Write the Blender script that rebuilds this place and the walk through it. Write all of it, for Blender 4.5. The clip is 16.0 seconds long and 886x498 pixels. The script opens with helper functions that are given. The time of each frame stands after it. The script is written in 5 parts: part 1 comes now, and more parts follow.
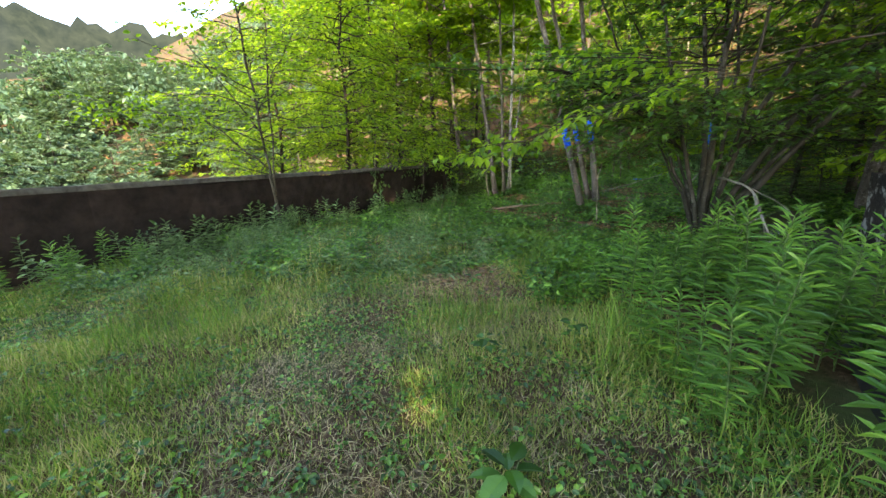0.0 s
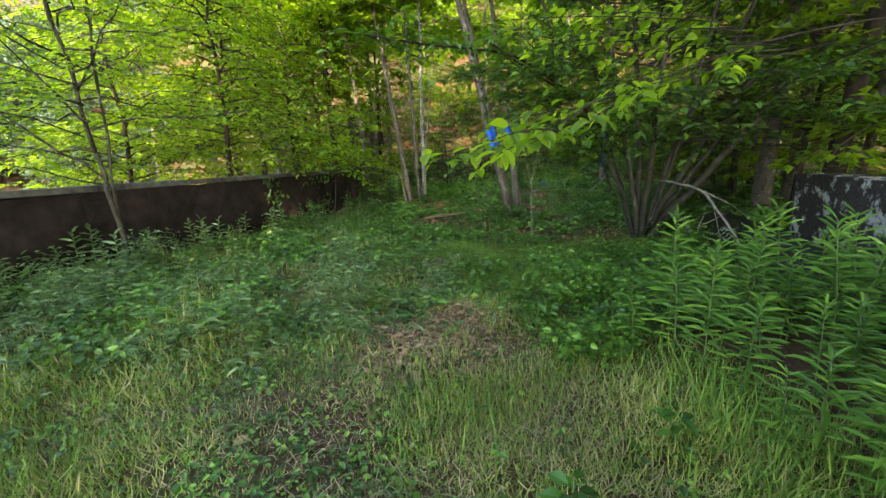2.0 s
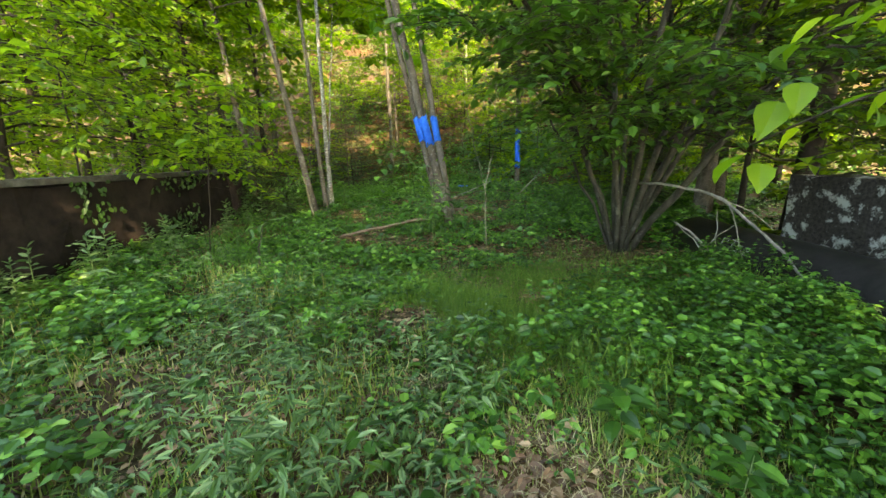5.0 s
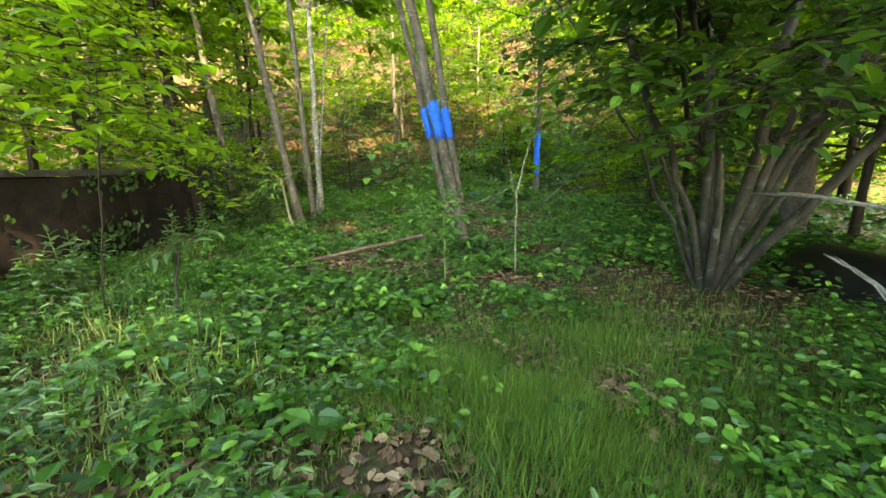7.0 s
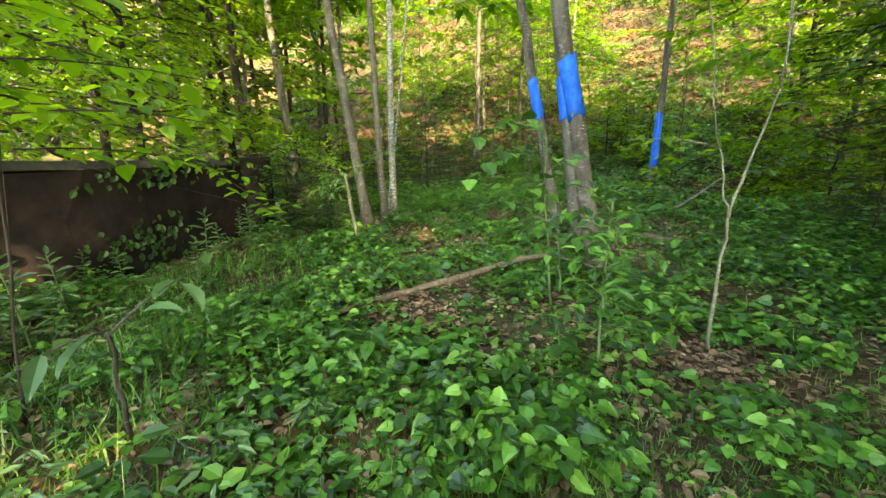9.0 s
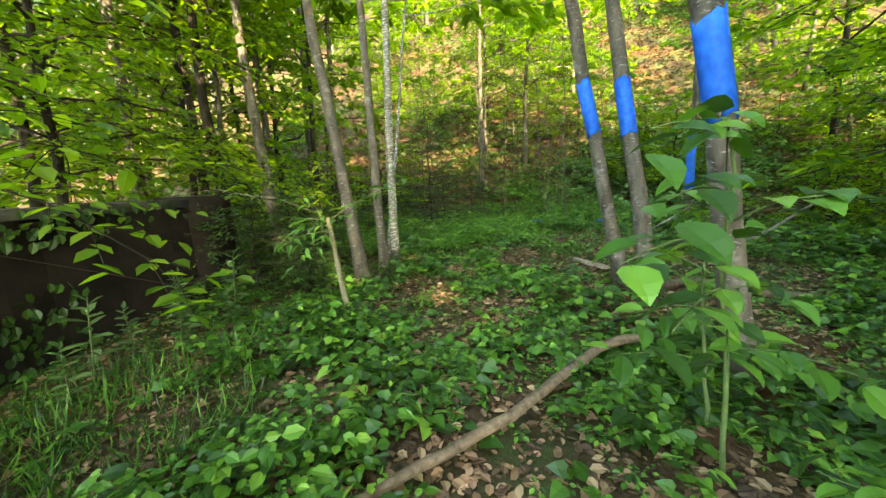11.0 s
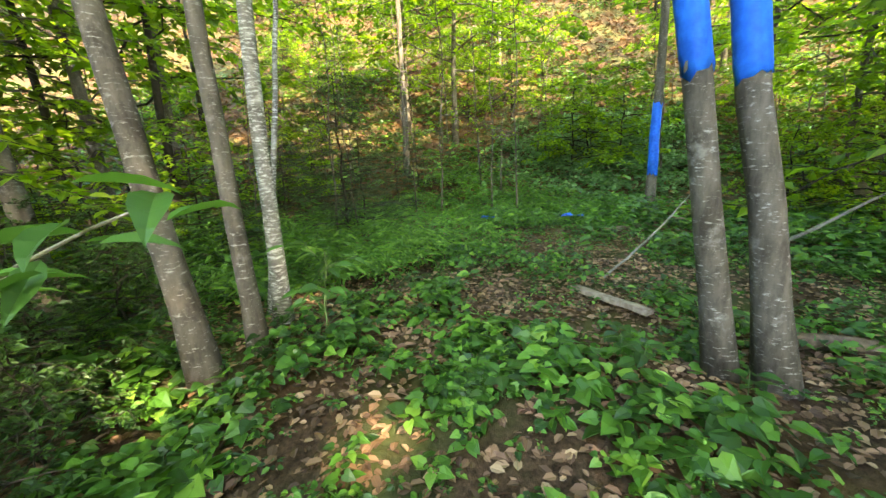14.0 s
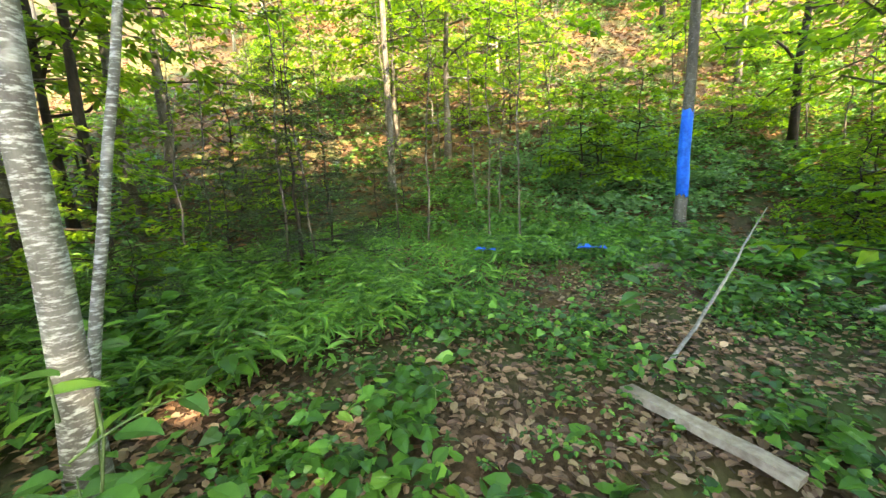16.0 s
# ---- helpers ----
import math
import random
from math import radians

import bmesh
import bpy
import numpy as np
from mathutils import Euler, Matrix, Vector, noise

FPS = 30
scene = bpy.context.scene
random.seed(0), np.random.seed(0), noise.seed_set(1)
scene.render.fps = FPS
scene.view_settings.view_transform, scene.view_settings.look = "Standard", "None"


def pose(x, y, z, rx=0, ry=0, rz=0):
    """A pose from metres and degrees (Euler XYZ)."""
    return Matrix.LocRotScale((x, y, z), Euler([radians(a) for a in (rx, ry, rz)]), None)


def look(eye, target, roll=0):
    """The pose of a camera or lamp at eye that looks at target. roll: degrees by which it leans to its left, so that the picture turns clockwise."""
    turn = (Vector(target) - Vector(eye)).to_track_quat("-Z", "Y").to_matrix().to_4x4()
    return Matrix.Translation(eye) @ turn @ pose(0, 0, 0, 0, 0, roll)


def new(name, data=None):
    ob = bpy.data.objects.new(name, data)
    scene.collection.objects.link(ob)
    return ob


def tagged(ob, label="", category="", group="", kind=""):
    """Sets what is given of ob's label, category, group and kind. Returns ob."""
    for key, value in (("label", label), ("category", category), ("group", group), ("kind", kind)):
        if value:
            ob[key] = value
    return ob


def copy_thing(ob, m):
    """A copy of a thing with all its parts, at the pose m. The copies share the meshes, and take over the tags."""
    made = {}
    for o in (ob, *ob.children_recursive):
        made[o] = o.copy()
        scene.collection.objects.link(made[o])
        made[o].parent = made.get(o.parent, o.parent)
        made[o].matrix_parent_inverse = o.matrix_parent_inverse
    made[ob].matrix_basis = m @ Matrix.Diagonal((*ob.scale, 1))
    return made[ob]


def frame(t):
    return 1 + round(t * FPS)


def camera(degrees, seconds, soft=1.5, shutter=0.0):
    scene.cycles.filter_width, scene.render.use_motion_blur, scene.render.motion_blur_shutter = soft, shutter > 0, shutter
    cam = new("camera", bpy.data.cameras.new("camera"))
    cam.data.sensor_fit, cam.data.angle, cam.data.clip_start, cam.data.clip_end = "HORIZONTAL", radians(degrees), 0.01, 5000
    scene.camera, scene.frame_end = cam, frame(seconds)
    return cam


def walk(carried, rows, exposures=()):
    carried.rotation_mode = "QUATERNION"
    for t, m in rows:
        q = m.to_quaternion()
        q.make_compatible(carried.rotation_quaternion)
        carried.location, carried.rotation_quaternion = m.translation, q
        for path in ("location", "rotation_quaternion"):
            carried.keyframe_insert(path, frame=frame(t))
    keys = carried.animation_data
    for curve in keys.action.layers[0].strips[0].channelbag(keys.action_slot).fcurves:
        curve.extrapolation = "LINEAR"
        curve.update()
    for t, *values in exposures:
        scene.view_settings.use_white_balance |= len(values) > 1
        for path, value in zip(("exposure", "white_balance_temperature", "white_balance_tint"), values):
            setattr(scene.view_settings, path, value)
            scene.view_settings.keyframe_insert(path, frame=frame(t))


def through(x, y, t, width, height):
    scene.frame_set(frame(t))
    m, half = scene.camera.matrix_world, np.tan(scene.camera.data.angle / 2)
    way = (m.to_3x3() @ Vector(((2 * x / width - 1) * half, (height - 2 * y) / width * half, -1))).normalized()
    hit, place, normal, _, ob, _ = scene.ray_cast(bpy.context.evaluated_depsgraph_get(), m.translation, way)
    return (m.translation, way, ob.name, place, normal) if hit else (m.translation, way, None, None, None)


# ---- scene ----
cam = camera(100.1, 16.0)
PATH = [
    (0, (-0.101, -0.159, 1.373), (-0.042, 1.784, 0.903), -2.3),
    (0.5, (-0.257, 0.256, 1.351), (-0.043, 2.191, 0.894), -2.2),
    (1, (-0.412, 0.552, 1.344), (-0.057, 2.468, 0.895), -2.3),
    (1.5, (-0.497, 0.847, 1.385), (-0.028, 2.738, 0.929), -2.4),
    (2, (-0.529, 1.228, 1.347), (0.069, 3.08, 0.884), -2.4),
    (2.5, (-0.628, 1.613, 1.355), (0.084, 3.418, 0.869), -2.2),
    (3, (-0.746, 1.965, 1.358), (0.029, 3.742, 0.866), -2.3),
    (3.5, (-0.721, 2.348, 1.333), (0.175, 4.071, 0.852), -2.1),
    (4, (-0.674, 2.698, 1.341), (0.344, 4.35, 0.858), -2.2),
    (4.2, (-0.662, 2.823, 1.359), (0.383, 4.456, 0.869), -2.2),
    (6.3, (0.054, 4.136, 1.146), (1.209, 5.714, 0.727), -1.2),
    (6.5, (0.159, 4.281, 1.149), (1.298, 5.871, 0.734), -1.1),
    (7, (0.345, 4.717, 1.169), (1.439, 6.336, 0.74), -0.8),
    (7.5, (0.469, 5.139, 1.2), (1.461, 6.819, 0.756), -0.7),
    (8, (0.595, 5.535, 1.188), (1.492, 7.262, 0.725), -0.5),
    (8.5, (0.765, 5.973, 1.209), (1.61, 7.722, 0.731), -0.5),
    (9, (0.85, 6.425, 1.199), (1.622, 8.208, 0.724), -0.5),
    (9.2, (0.886, 6.6, 1.205), (1.628, 8.399, 0.748), -0.6),
    (11.3, (1.264, 8.154, 1.283), (2.105, 9.936, 0.941), -2.6),
    (11.5, (1.306, 8.292, 1.288), (2.198, 10.048, 0.946), -2.3),
    (12, (1.447, 8.699, 1.313), (2.411, 10.419, 0.98), -2.4),
    (12.5, (1.638, 9.052, 1.354), (2.664, 10.731, 1.001), -2.2),
    (13, (1.916, 9.447, 1.326), (3.001, 11.083, 0.942), -2.2),
    (13.5, (2.026, 9.76, 1.327), (3.151, 11.358, 0.901), -2.4),
    (14, (2.125, 10.12, 1.347), (3.292, 11.679, 0.889), -2.3),
    (14.5, (2.401, 10.402, 1.341), (3.664, 11.886, 0.891), -2.2),
    (15, (2.653, 10.652, 1.369), (3.982, 12.081, 0.932), -2.2),
    (15.5, (2.924, 10.904, 1.388), (4.216, 12.377, 0.986), -2.5),
    (16, (3.14, 11.155, 1.37), (4.331, 12.716, 0.99), -2.1),
]
walk(cam, [(t, look(e, g, r)) for t, e, g, r in PATH], [(0, 3.38, 7100, 14), (2.0, 3.42, 7500, 12), (4.2, 3.62, 8100, 5), (6.3, 4.0, 8200, 3), (9.2, 4.2, 8100, 2), (11.3, 4.14, 8100, 0), (13.8, 4.32, 7500, 6), (16, 4.58, 7200, 10)])

# ---- sky, sun ----
SUN_TO = Vector((-0.14, -0.74, 0.62)).normalized()
world = bpy.data.worlds.new("sky")
scene.world = world
world.use_nodes = True
wn = world.node_tree.nodes
sky = wn.new("ShaderNodeTexSky")
sky.sky_type = "NISHITA"
sky.sun_disc = False
sky.sun_elevation = math.asin(SUN_TO.z)
sky.sun_rotation = math.atan2(SUN_TO.x, SUN_TO.y)
world.node_tree.links.new(sky.outputs[0], wn["Background"].inputs[0])
wn["Background"].inputs[1].default_value = 0.15
sun = new("sun", bpy.data.lights.new("sun", "SUN"))
sun.data.energy, sun.data.angle, sun.data.color = 2.35, radians(0.5), (1.0, 0.84, 0.62)
sun.matrix_world = look((0, 0, 30), Vector((0, 0, 30)) - SUN_TO)

# ---- materials ----
def material(name):
    m = bpy.data.materials.new(name)
    m.use_nodes = True
    m.node_tree.nodes["Principled BSDF"].inputs["Specular IOR Level"].default_value = 0.12
    return m, m.node_tree.nodes, m.node_tree.links, m.node_tree.nodes["Principled BSDF"]


def ramp(n, l, value, stops):
    r = n.new("ShaderNodeValToRGB")
    e = r.color_ramp.elements
    while len(e) < len(stops):
        e.new(0.5)
    for el, (p, c) in zip(e, stops):
        el.position, el.color = p, (*c, 1)
    l.new(value, r.inputs[0])
    return r.outputs[0]


def noise_tex(n, l, scale, detail=4.0, rough=0.6, stretch=None, coord="Object"):
    tc = n.new("ShaderNodeTexCoord")
    t = n.new("ShaderNodeTexNoise")
    t.inputs["Scale"].default_value, t.inputs["Detail"].default_value, t.inputs["Roughness"].default_value = scale, detail, rough
    src = tc.outputs[coord]
    if stretch:
        mp = n.new("ShaderNodeMapping")
        mp.inputs["Scale"].default_value = stretch
        l.new(src, mp.inputs[0])
        src = mp.outputs[0]
    l.new(src, t.inputs["Vector"])
    return t.outputs["Fac"]


def mix(n, l, fac, a, b):
    m = n.new("ShaderNodeMix")
    m.data_type = "RGBA"
    for sock, v in ((m.inputs[0], fac), (m.inputs[6], a), (m.inputs[7], b)):
        if isinstance(v, (int, float)):
            sock.default_value = v
        elif isinstance(v, tuple):
            sock.default_value = (*v, 1)
        else:
            l.new(v, sock)
    return m.outputs[2]


def bump(n, l, b, height, strength, dist):
    k = n.new("ShaderNodeBump")
    k.inputs["Strength"].default_value, k.inputs["Distance"].default_value = strength, dist
    l.new(height, k.inputs["Height"])
    l.new(k.outputs[0], b.inputs["Normal"])


def leaf_material(name, stops, through=0.4, rough=0.45):
    m, n, l, b = material(name)
    geo = n.new("ShaderNodeNewGeometry")
    col = ramp(n, l, geo.outputs["Random Per Island"], stops)
    big = noise_tex(n, l, 1.3, 2)
    shade = ramp(n, l, big, [(0.3, (0.62, 0.66, 0.55)), (0.7, (1.1, 1.08, 1.0))])
    mul = n.new("ShaderNodeMix")
    mul.data_type, mul.blend_type = "RGBA", "MULTIPLY"
    mul.inputs[0].default_value = 1
    l.new(col, mul.inputs[6])
    l.new(shade, mul.inputs[7])
    l.new(mul.outputs[2], b.inputs["Base Color"])
    b.inputs["Roughness"].default_value = rough
    b.inputs["Specular IOR Level"].default_value = 0.42
    tr = n.new("ShaderNodeBsdfTranslucent")
    warm = n.new("ShaderNodeMix")
    warm.data_type, warm.blend_type = "RGBA", "MULTIPLY"
    warm.inputs[0].default_value = 1
    l.new(mul.outputs[2], warm.inputs[6])
    warm.inputs[7].default_value = (1.5, 1.35, 0.7, 1)
    l.new(warm.outputs[2], tr.inputs[0])
    ms = n.new("ShaderNodeMixShader")
    ms.inputs[0].default_value = through
    l.new(b.outputs[0], ms.inputs[1])
    l.new(tr.outputs[0], ms.inputs[2])
    l.new(ms.outputs[0], n["Material Output"].inputs[0])
    return m


LEAF = leaf_material("maple_leaf", [(0.0, (0.08, 0.17, 0.012)), (0.5, (0.15, 0.28, 0.018)), (1.0, (0.28, 0.42, 0.03))], 0.68)
# the next two leaf colours are darkened: shade under the crowns is painted in
LEAF_DARK = leaf_material("dark_leaf_with_shade", [(0.0, (0.018, 0.05, 0.008)), (0.6, (0.035, 0.09, 0.013)), (1.0, (0.07, 0.14, 0.02))], 0.3)
LEAF_SHADE = leaf_material("maple_leaf_painted_shade", [(0.0, (0.03, 0.085, 0.01)), (0.6, (0.06, 0.15, 0.016)), (1.0, (0.11, 0.22, 0.024))], 0.4)
# distance haze is painted into this greyed leaf colour
LEAF_VALLEY = leaf_material("valley_leaf_painted_haze", [(0.0, (0.05, 0.1, 0.06)), (0.6, (0.085, 0.155, 0.09)), (1.0, (0.13, 0.21, 0.115))], 0.4)
HERB = leaf_material("herb_leaf", [(0.0, (0.016, 0.05, 0.008)), (0.45, (0.045, 0.13, 0.016)), (0.8, (0.1, 0.24, 0.03)), (1.0, (0.2, 0.36, 0.055))], 0.3, 0.4)
WEED = leaf_material("weed_leaf", [(0.0, (0.05, 0.13, 0.025)), (0.6, (0.1, 0.24, 0.04)), (1.0, (0.2, 0.37, 0.06))], 0.35)
PALE = leaf_material("pale_weed_leaf", [(0.0, (0.028, 0.07, 0.015)), (0.55, (0.08, 0.155, 0.045)), (1.0, (0.18, 0.27, 0.125))], 0.25)
LIME = leaf_material("lime_grass", [(0.0, (0.06, 0.13, 0.018)), (0.6, (0.11, 0.215, 0.028)), (1.0, (0.22, 0.32, 0.055))], 0.35, 0.55)
GRASS = leaf_material("grass_blade", [(0.0, (0.08, 0.15, 0.022)), (0.4, (0.17, 0.26, 0.04)), (0.65, (0.27, 0.34, 0.07)), (0.8, (0.38, 0.34, 0.15)), (1.0, (0.45, 0.37, 0.21))], 0.3, 0.55)
LITTER = leaf_material("dead_leaf", [(0.0, (0.06, 0.032, 0.02)), (0.45, (0.19, 0.105, 0.065)), (0.8, (0.29, 0.165, 0.1)), (1.0, (0.42, 0.28, 0.18))], 0.1, 0.7)
RUSSET = leaf_material("russet_leaf", [(0.0, (0.09, 0.038, 0.015)), (0.45, (0.19, 0.085, 0.03)), (0.8, (0.26, 0.125, 0.045)), (1.0, (0.33, 0.2, 0.09))], 0.1, 0.75)
# paler herb colour with the sky's light painted in
MINT = leaf_material("herb_leaf_painted_sky_light", [(0.0, (0.07, 0.15, 0.06)), (0.6, (0.13, 0.25, 0.1)), (1.0, (0.2, 0.34, 0.15))], 0.35)
NEEDLE = leaf_material("dark_twig_leaf", [(0.0, (0.02, 0.045, 0.012)), (0.7, (0.035, 0.075, 0.02)), (1.0, (0.07, 0.12, 0.03))], 0.25)


def bark_material(name, dark, mid, pale, spots=0.62):
    m, n, l, b = material(name)
    fine = noise_tex(n, l, 9, 6, 0.7, (1, 1, 0.35))
    rings = noise_tex(n, l, 13, 4, 0.7, (1.3, 1.3, 5.0))
    lich = noise_tex(n, l, 5, 5, 0.65)
    c = mix(n, l, ramp(n, l, fine, [(0.35, (0, 0, 0)), (0.65, (1, 1, 1))]), dark, mid)
    c = mix(n, l, ramp(n, l, rings, [(spots - 0.06, (0, 0, 0)), (spots + 0.05, (1, 1, 1))]), c, pale)
    c = mix(n, l, ramp(n, l, lich, [(0.58, (0, 0, 0)), (0.7, (0.6, 0.6, 0.6))]), c, tuple(v * 0.9 for v in pale))
    l.new(c, b.inputs["Base Color"])
    b.inputs["Roughness"].default_value = 0.85
    bump(n, l, b, rings, 0.6, 0.008)
    return m


BARK = bark_material("grey_bark", (0.045, 0.037, 0.028), (0.135, 0.115, 0.09), (0.32, 0.3, 0.265), 0.64)
BARK_DARK = bark_material("dark_bark", (0.014, 0.011, 0.008), (0.042, 0.033, 0.024), (0.075, 0.066, 0.052), 0.7)
BARK_BIRCH = bark_material("birch_bark", (0.1, 0.09, 0.075), (0.22, 0.205, 0.18), (0.5, 0.48, 0.44), 0.56)
BARK_STEM = bark_material("mossy_grey_stem_bark", (0.015, 0.014, 0.009), (0.055, 0.05, 0.036), (0.16, 0.15, 0.125), 0.67)
BARK_SAP = bark_material("sapling_bark", (0.12, 0.11, 0.07), (0.22, 0.2, 0.13), (0.34, 0.31, 0.24))


def plain_material(name, a, b_, scale, rough=0.8, depth=0.006, detail=6):
    m, n, l, b = material(name)
    f = noise_tex(n, l, scale, detail, 0.65)
    g = noise_tex(n, l, scale * 0.17, 3, 0.6)
    c = mix(n, l, ramp(n, l, f, [(0.32, (0, 0, 0)), (0.68, (1, 1, 1))]), a, b_)
    c = mix(n, l, ramp(n, l, g, [(0.45, (0, 0, 0)), (0.7, (0.55, 0.55, 0.55))]), c, tuple(v * 0.45 for v in a))
    l.new(c, b.inputs["Base Color"])
    b.inputs["Roughness"].default_value = rough
    bump(n, l, b, f, 0.6, depth)
    return m


DEADWOOD = plain_material("weathered_wood", (0.09, 0.062, 0.04), (0.23, 0.165, 0.11), 24)
BRANCH = plain_material("bleached_branch", (0.15, 0.13, 0.11), (0.32, 0.29, 0.25), 30)
PLANK = plain_material("weathered_plank", (0.2, 0.145, 0.1), (0.42, 0.33, 0.25), 16)
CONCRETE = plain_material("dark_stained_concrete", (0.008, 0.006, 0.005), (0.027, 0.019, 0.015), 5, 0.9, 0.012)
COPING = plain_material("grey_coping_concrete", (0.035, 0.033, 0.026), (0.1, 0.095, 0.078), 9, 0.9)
PIPE = plain_material("black_coated_steel", (0.016, 0.014, 0.013), (0.034, 0.029, 0.027), 7, 0.5, 0.003)
BLUE = plain_material("blue_marking_paint", (0.006, 0.085, 0.48), (0.015, 0.16, 0.68), 22, 0.5, 0.004)
WHITE = plain_material("white_marker_paint", (0.35, 0.35, 0.34), (0.55, 0.55, 0.53), 40, 0.6, 0.001)
STEM = plain_material("green_stem", (0.06, 0.1, 0.03), (0.12, 0.16, 0.06), 30)

m, n, l, b = material("lichen_stained_stone")
f = noise_tex(n, l, 4.5, 8, 0.7)
h = noise_tex(n, l, 26, 5, 0.7)
c = mix(n, l, ramp(n, l, h, [(0.35, (0, 0, 0)), (0.65, (1, 1, 1))]), (0.022, 0.018, 0.015), (0.06, 0.05, 0.042))
c = mix(n, l, ramp(n, l, f, [(0.53, (0, 0, 0)), (0.6, (1, 1, 1))]), c, (0.36, 0.35, 0.31))
l.new(c, b.inputs["Base Color"])
b.inputs["Roughness"].default_value = 0.9
bump(n, l, b, h, 0.6, 0.01)
STONE = m

m, n, l, b = material("woodland_soil")
f = noise_tex(n, l, 22, 8, 0.75)
g = noise_tex(n, l, 1.1, 5, 0.6)
k = noise_tex(n, l, 0.35, 4, 0.6)
c = mix(n, l, ramp(n, l, f, [(0.35, (0, 0, 0)), (0.7, (1, 1, 1))]), (0.02, 0.013, 0.008), (0.13, 0.08, 0.045))
c = mix(n, l, ramp(n, l, g, [(0.45, (0, 0, 0)), (0.62, (0.8, 0.8, 0.8))]), c, (0.05, 0.075, 0.022))
c = mix(n, l, ramp(n, l, k, [(0.5, (0, 0, 0)), (0.68, (0.6, 0.6, 0.6))]), c, (0.15, 0.072, 0.026))
l.new(c, b.inputs["Base Color"])
b.inputs["Roughness"].default_value = 0.95
bump(n, l, b, f, 0.8, 0.03)
SOIL = m

# ---- geometry helpers ----
RNG = np.random.default_rng(7)


def mesh_of(name, verts, quads, mat, smooth=False):
    """A mesh from arrays of corners and four-cornered faces."""
    verts, quads = np.asarray(verts, np.float32), np.asarray(quads, np.int32)
    me = bpy.data.meshes.new(name)
    me.vertices.add(len(verts))
    me.vertices.foreach_set("co", verts.ravel())
    me.loops.add(quads.size)
    me.loops.foreach_set("vertex_index", quads.ravel())
    me.polygons.add(len(quads))
    me.polygons.foreach_set("loop_start", np.arange(0, quads.size, 4, dtype=np.int32))
    me.polygons.foreach_set("use_smooth", np.full(len(quads), smooth))
    me.update(calc_edges=True)
    me.validate()
    me.materials.append(mat)
    return me


def joined(parts):
    vs, qs, k = [], [], 0
    for v, q in parts:
        vs.append(v)
        qs.append(np.asarray(q) + k)
        k += len(v)
    return np.concatenate(vs), np.concatenate(qs)


def tube(points, radii, sides=8, rough=0.0):
    """A tapered round stem along points, closed at both ends."""
    p = np.asarray(points, float)
    r = np.broadcast_to(np.asarray(radii, float), (len(p),))
    d = np.gradient(p, axis=0)
    d /= np.linalg.norm(d, axis=1, keepdims=True) + 1e-9
    ref = np.where(np.abs(d[:, 2:3]) > 0.9, np.array([[1.0, 0, 0]]), np.array([[0, 0, 1.0]]))
    if np.abs(d[:, 2]).mean() > 0.6:
        ref = np.broadcast_to(np.array([[1.0, 0.13, 0]]), d.shape)
    u = np.cross(d, ref)
    u /= np.linalg.norm(u, axis=1, keepdims=True) + 1e-9
    w = np.cross(d, u)
    a = np.arange(sides) * 2 * np.pi / sides
    rr = r[:, None, None]
    if rough:
        rr = rr * (1 + rough * RNG.standard_normal((len(p), sides, 1)))
    v = p[:, None] + rr * (np.cos(a)[None, :, None] * u[:, None] + np.sin(a)[None, :, None] * w[:, None])
    v = np.concatenate([v.reshape(-1, 3), p[:1], p[-1:]])
    q = []
    for i in range(len(p) - 1):
        for j in range(sides):
            q.append((i * sides + j, i * sides + (j + 1) % sides, (i + 1) * sides + (j + 1) % sides, (i + 1) * sides + j))
    a0, b0 = len(p) * sides, len(p) * sides + 1
    e = (len(p) - 1) * sides
    for j in range(0, sides, 2):
        q.append((a0, (j + 2) % sides, j + 1, j))
        q.append((b0, e + j, e + j + 1, e + (j + 2) % sides))
    return v, np.array(q)


def bend(a, b, sag=0.0, steps=5, wob=0.0):
    a, b = np.asarray(a, float), np.asarray(b, float)
    t = np.linspace(0, 1, steps)[:, None]
    p = a + (b - a) * t + np.array([[0, 0, 1.0]]) * sag * 4 * t * (1 - t)
    if wob:
        p[1:-1] += wob * RNG.standard_normal((steps - 2, 3))
    return p


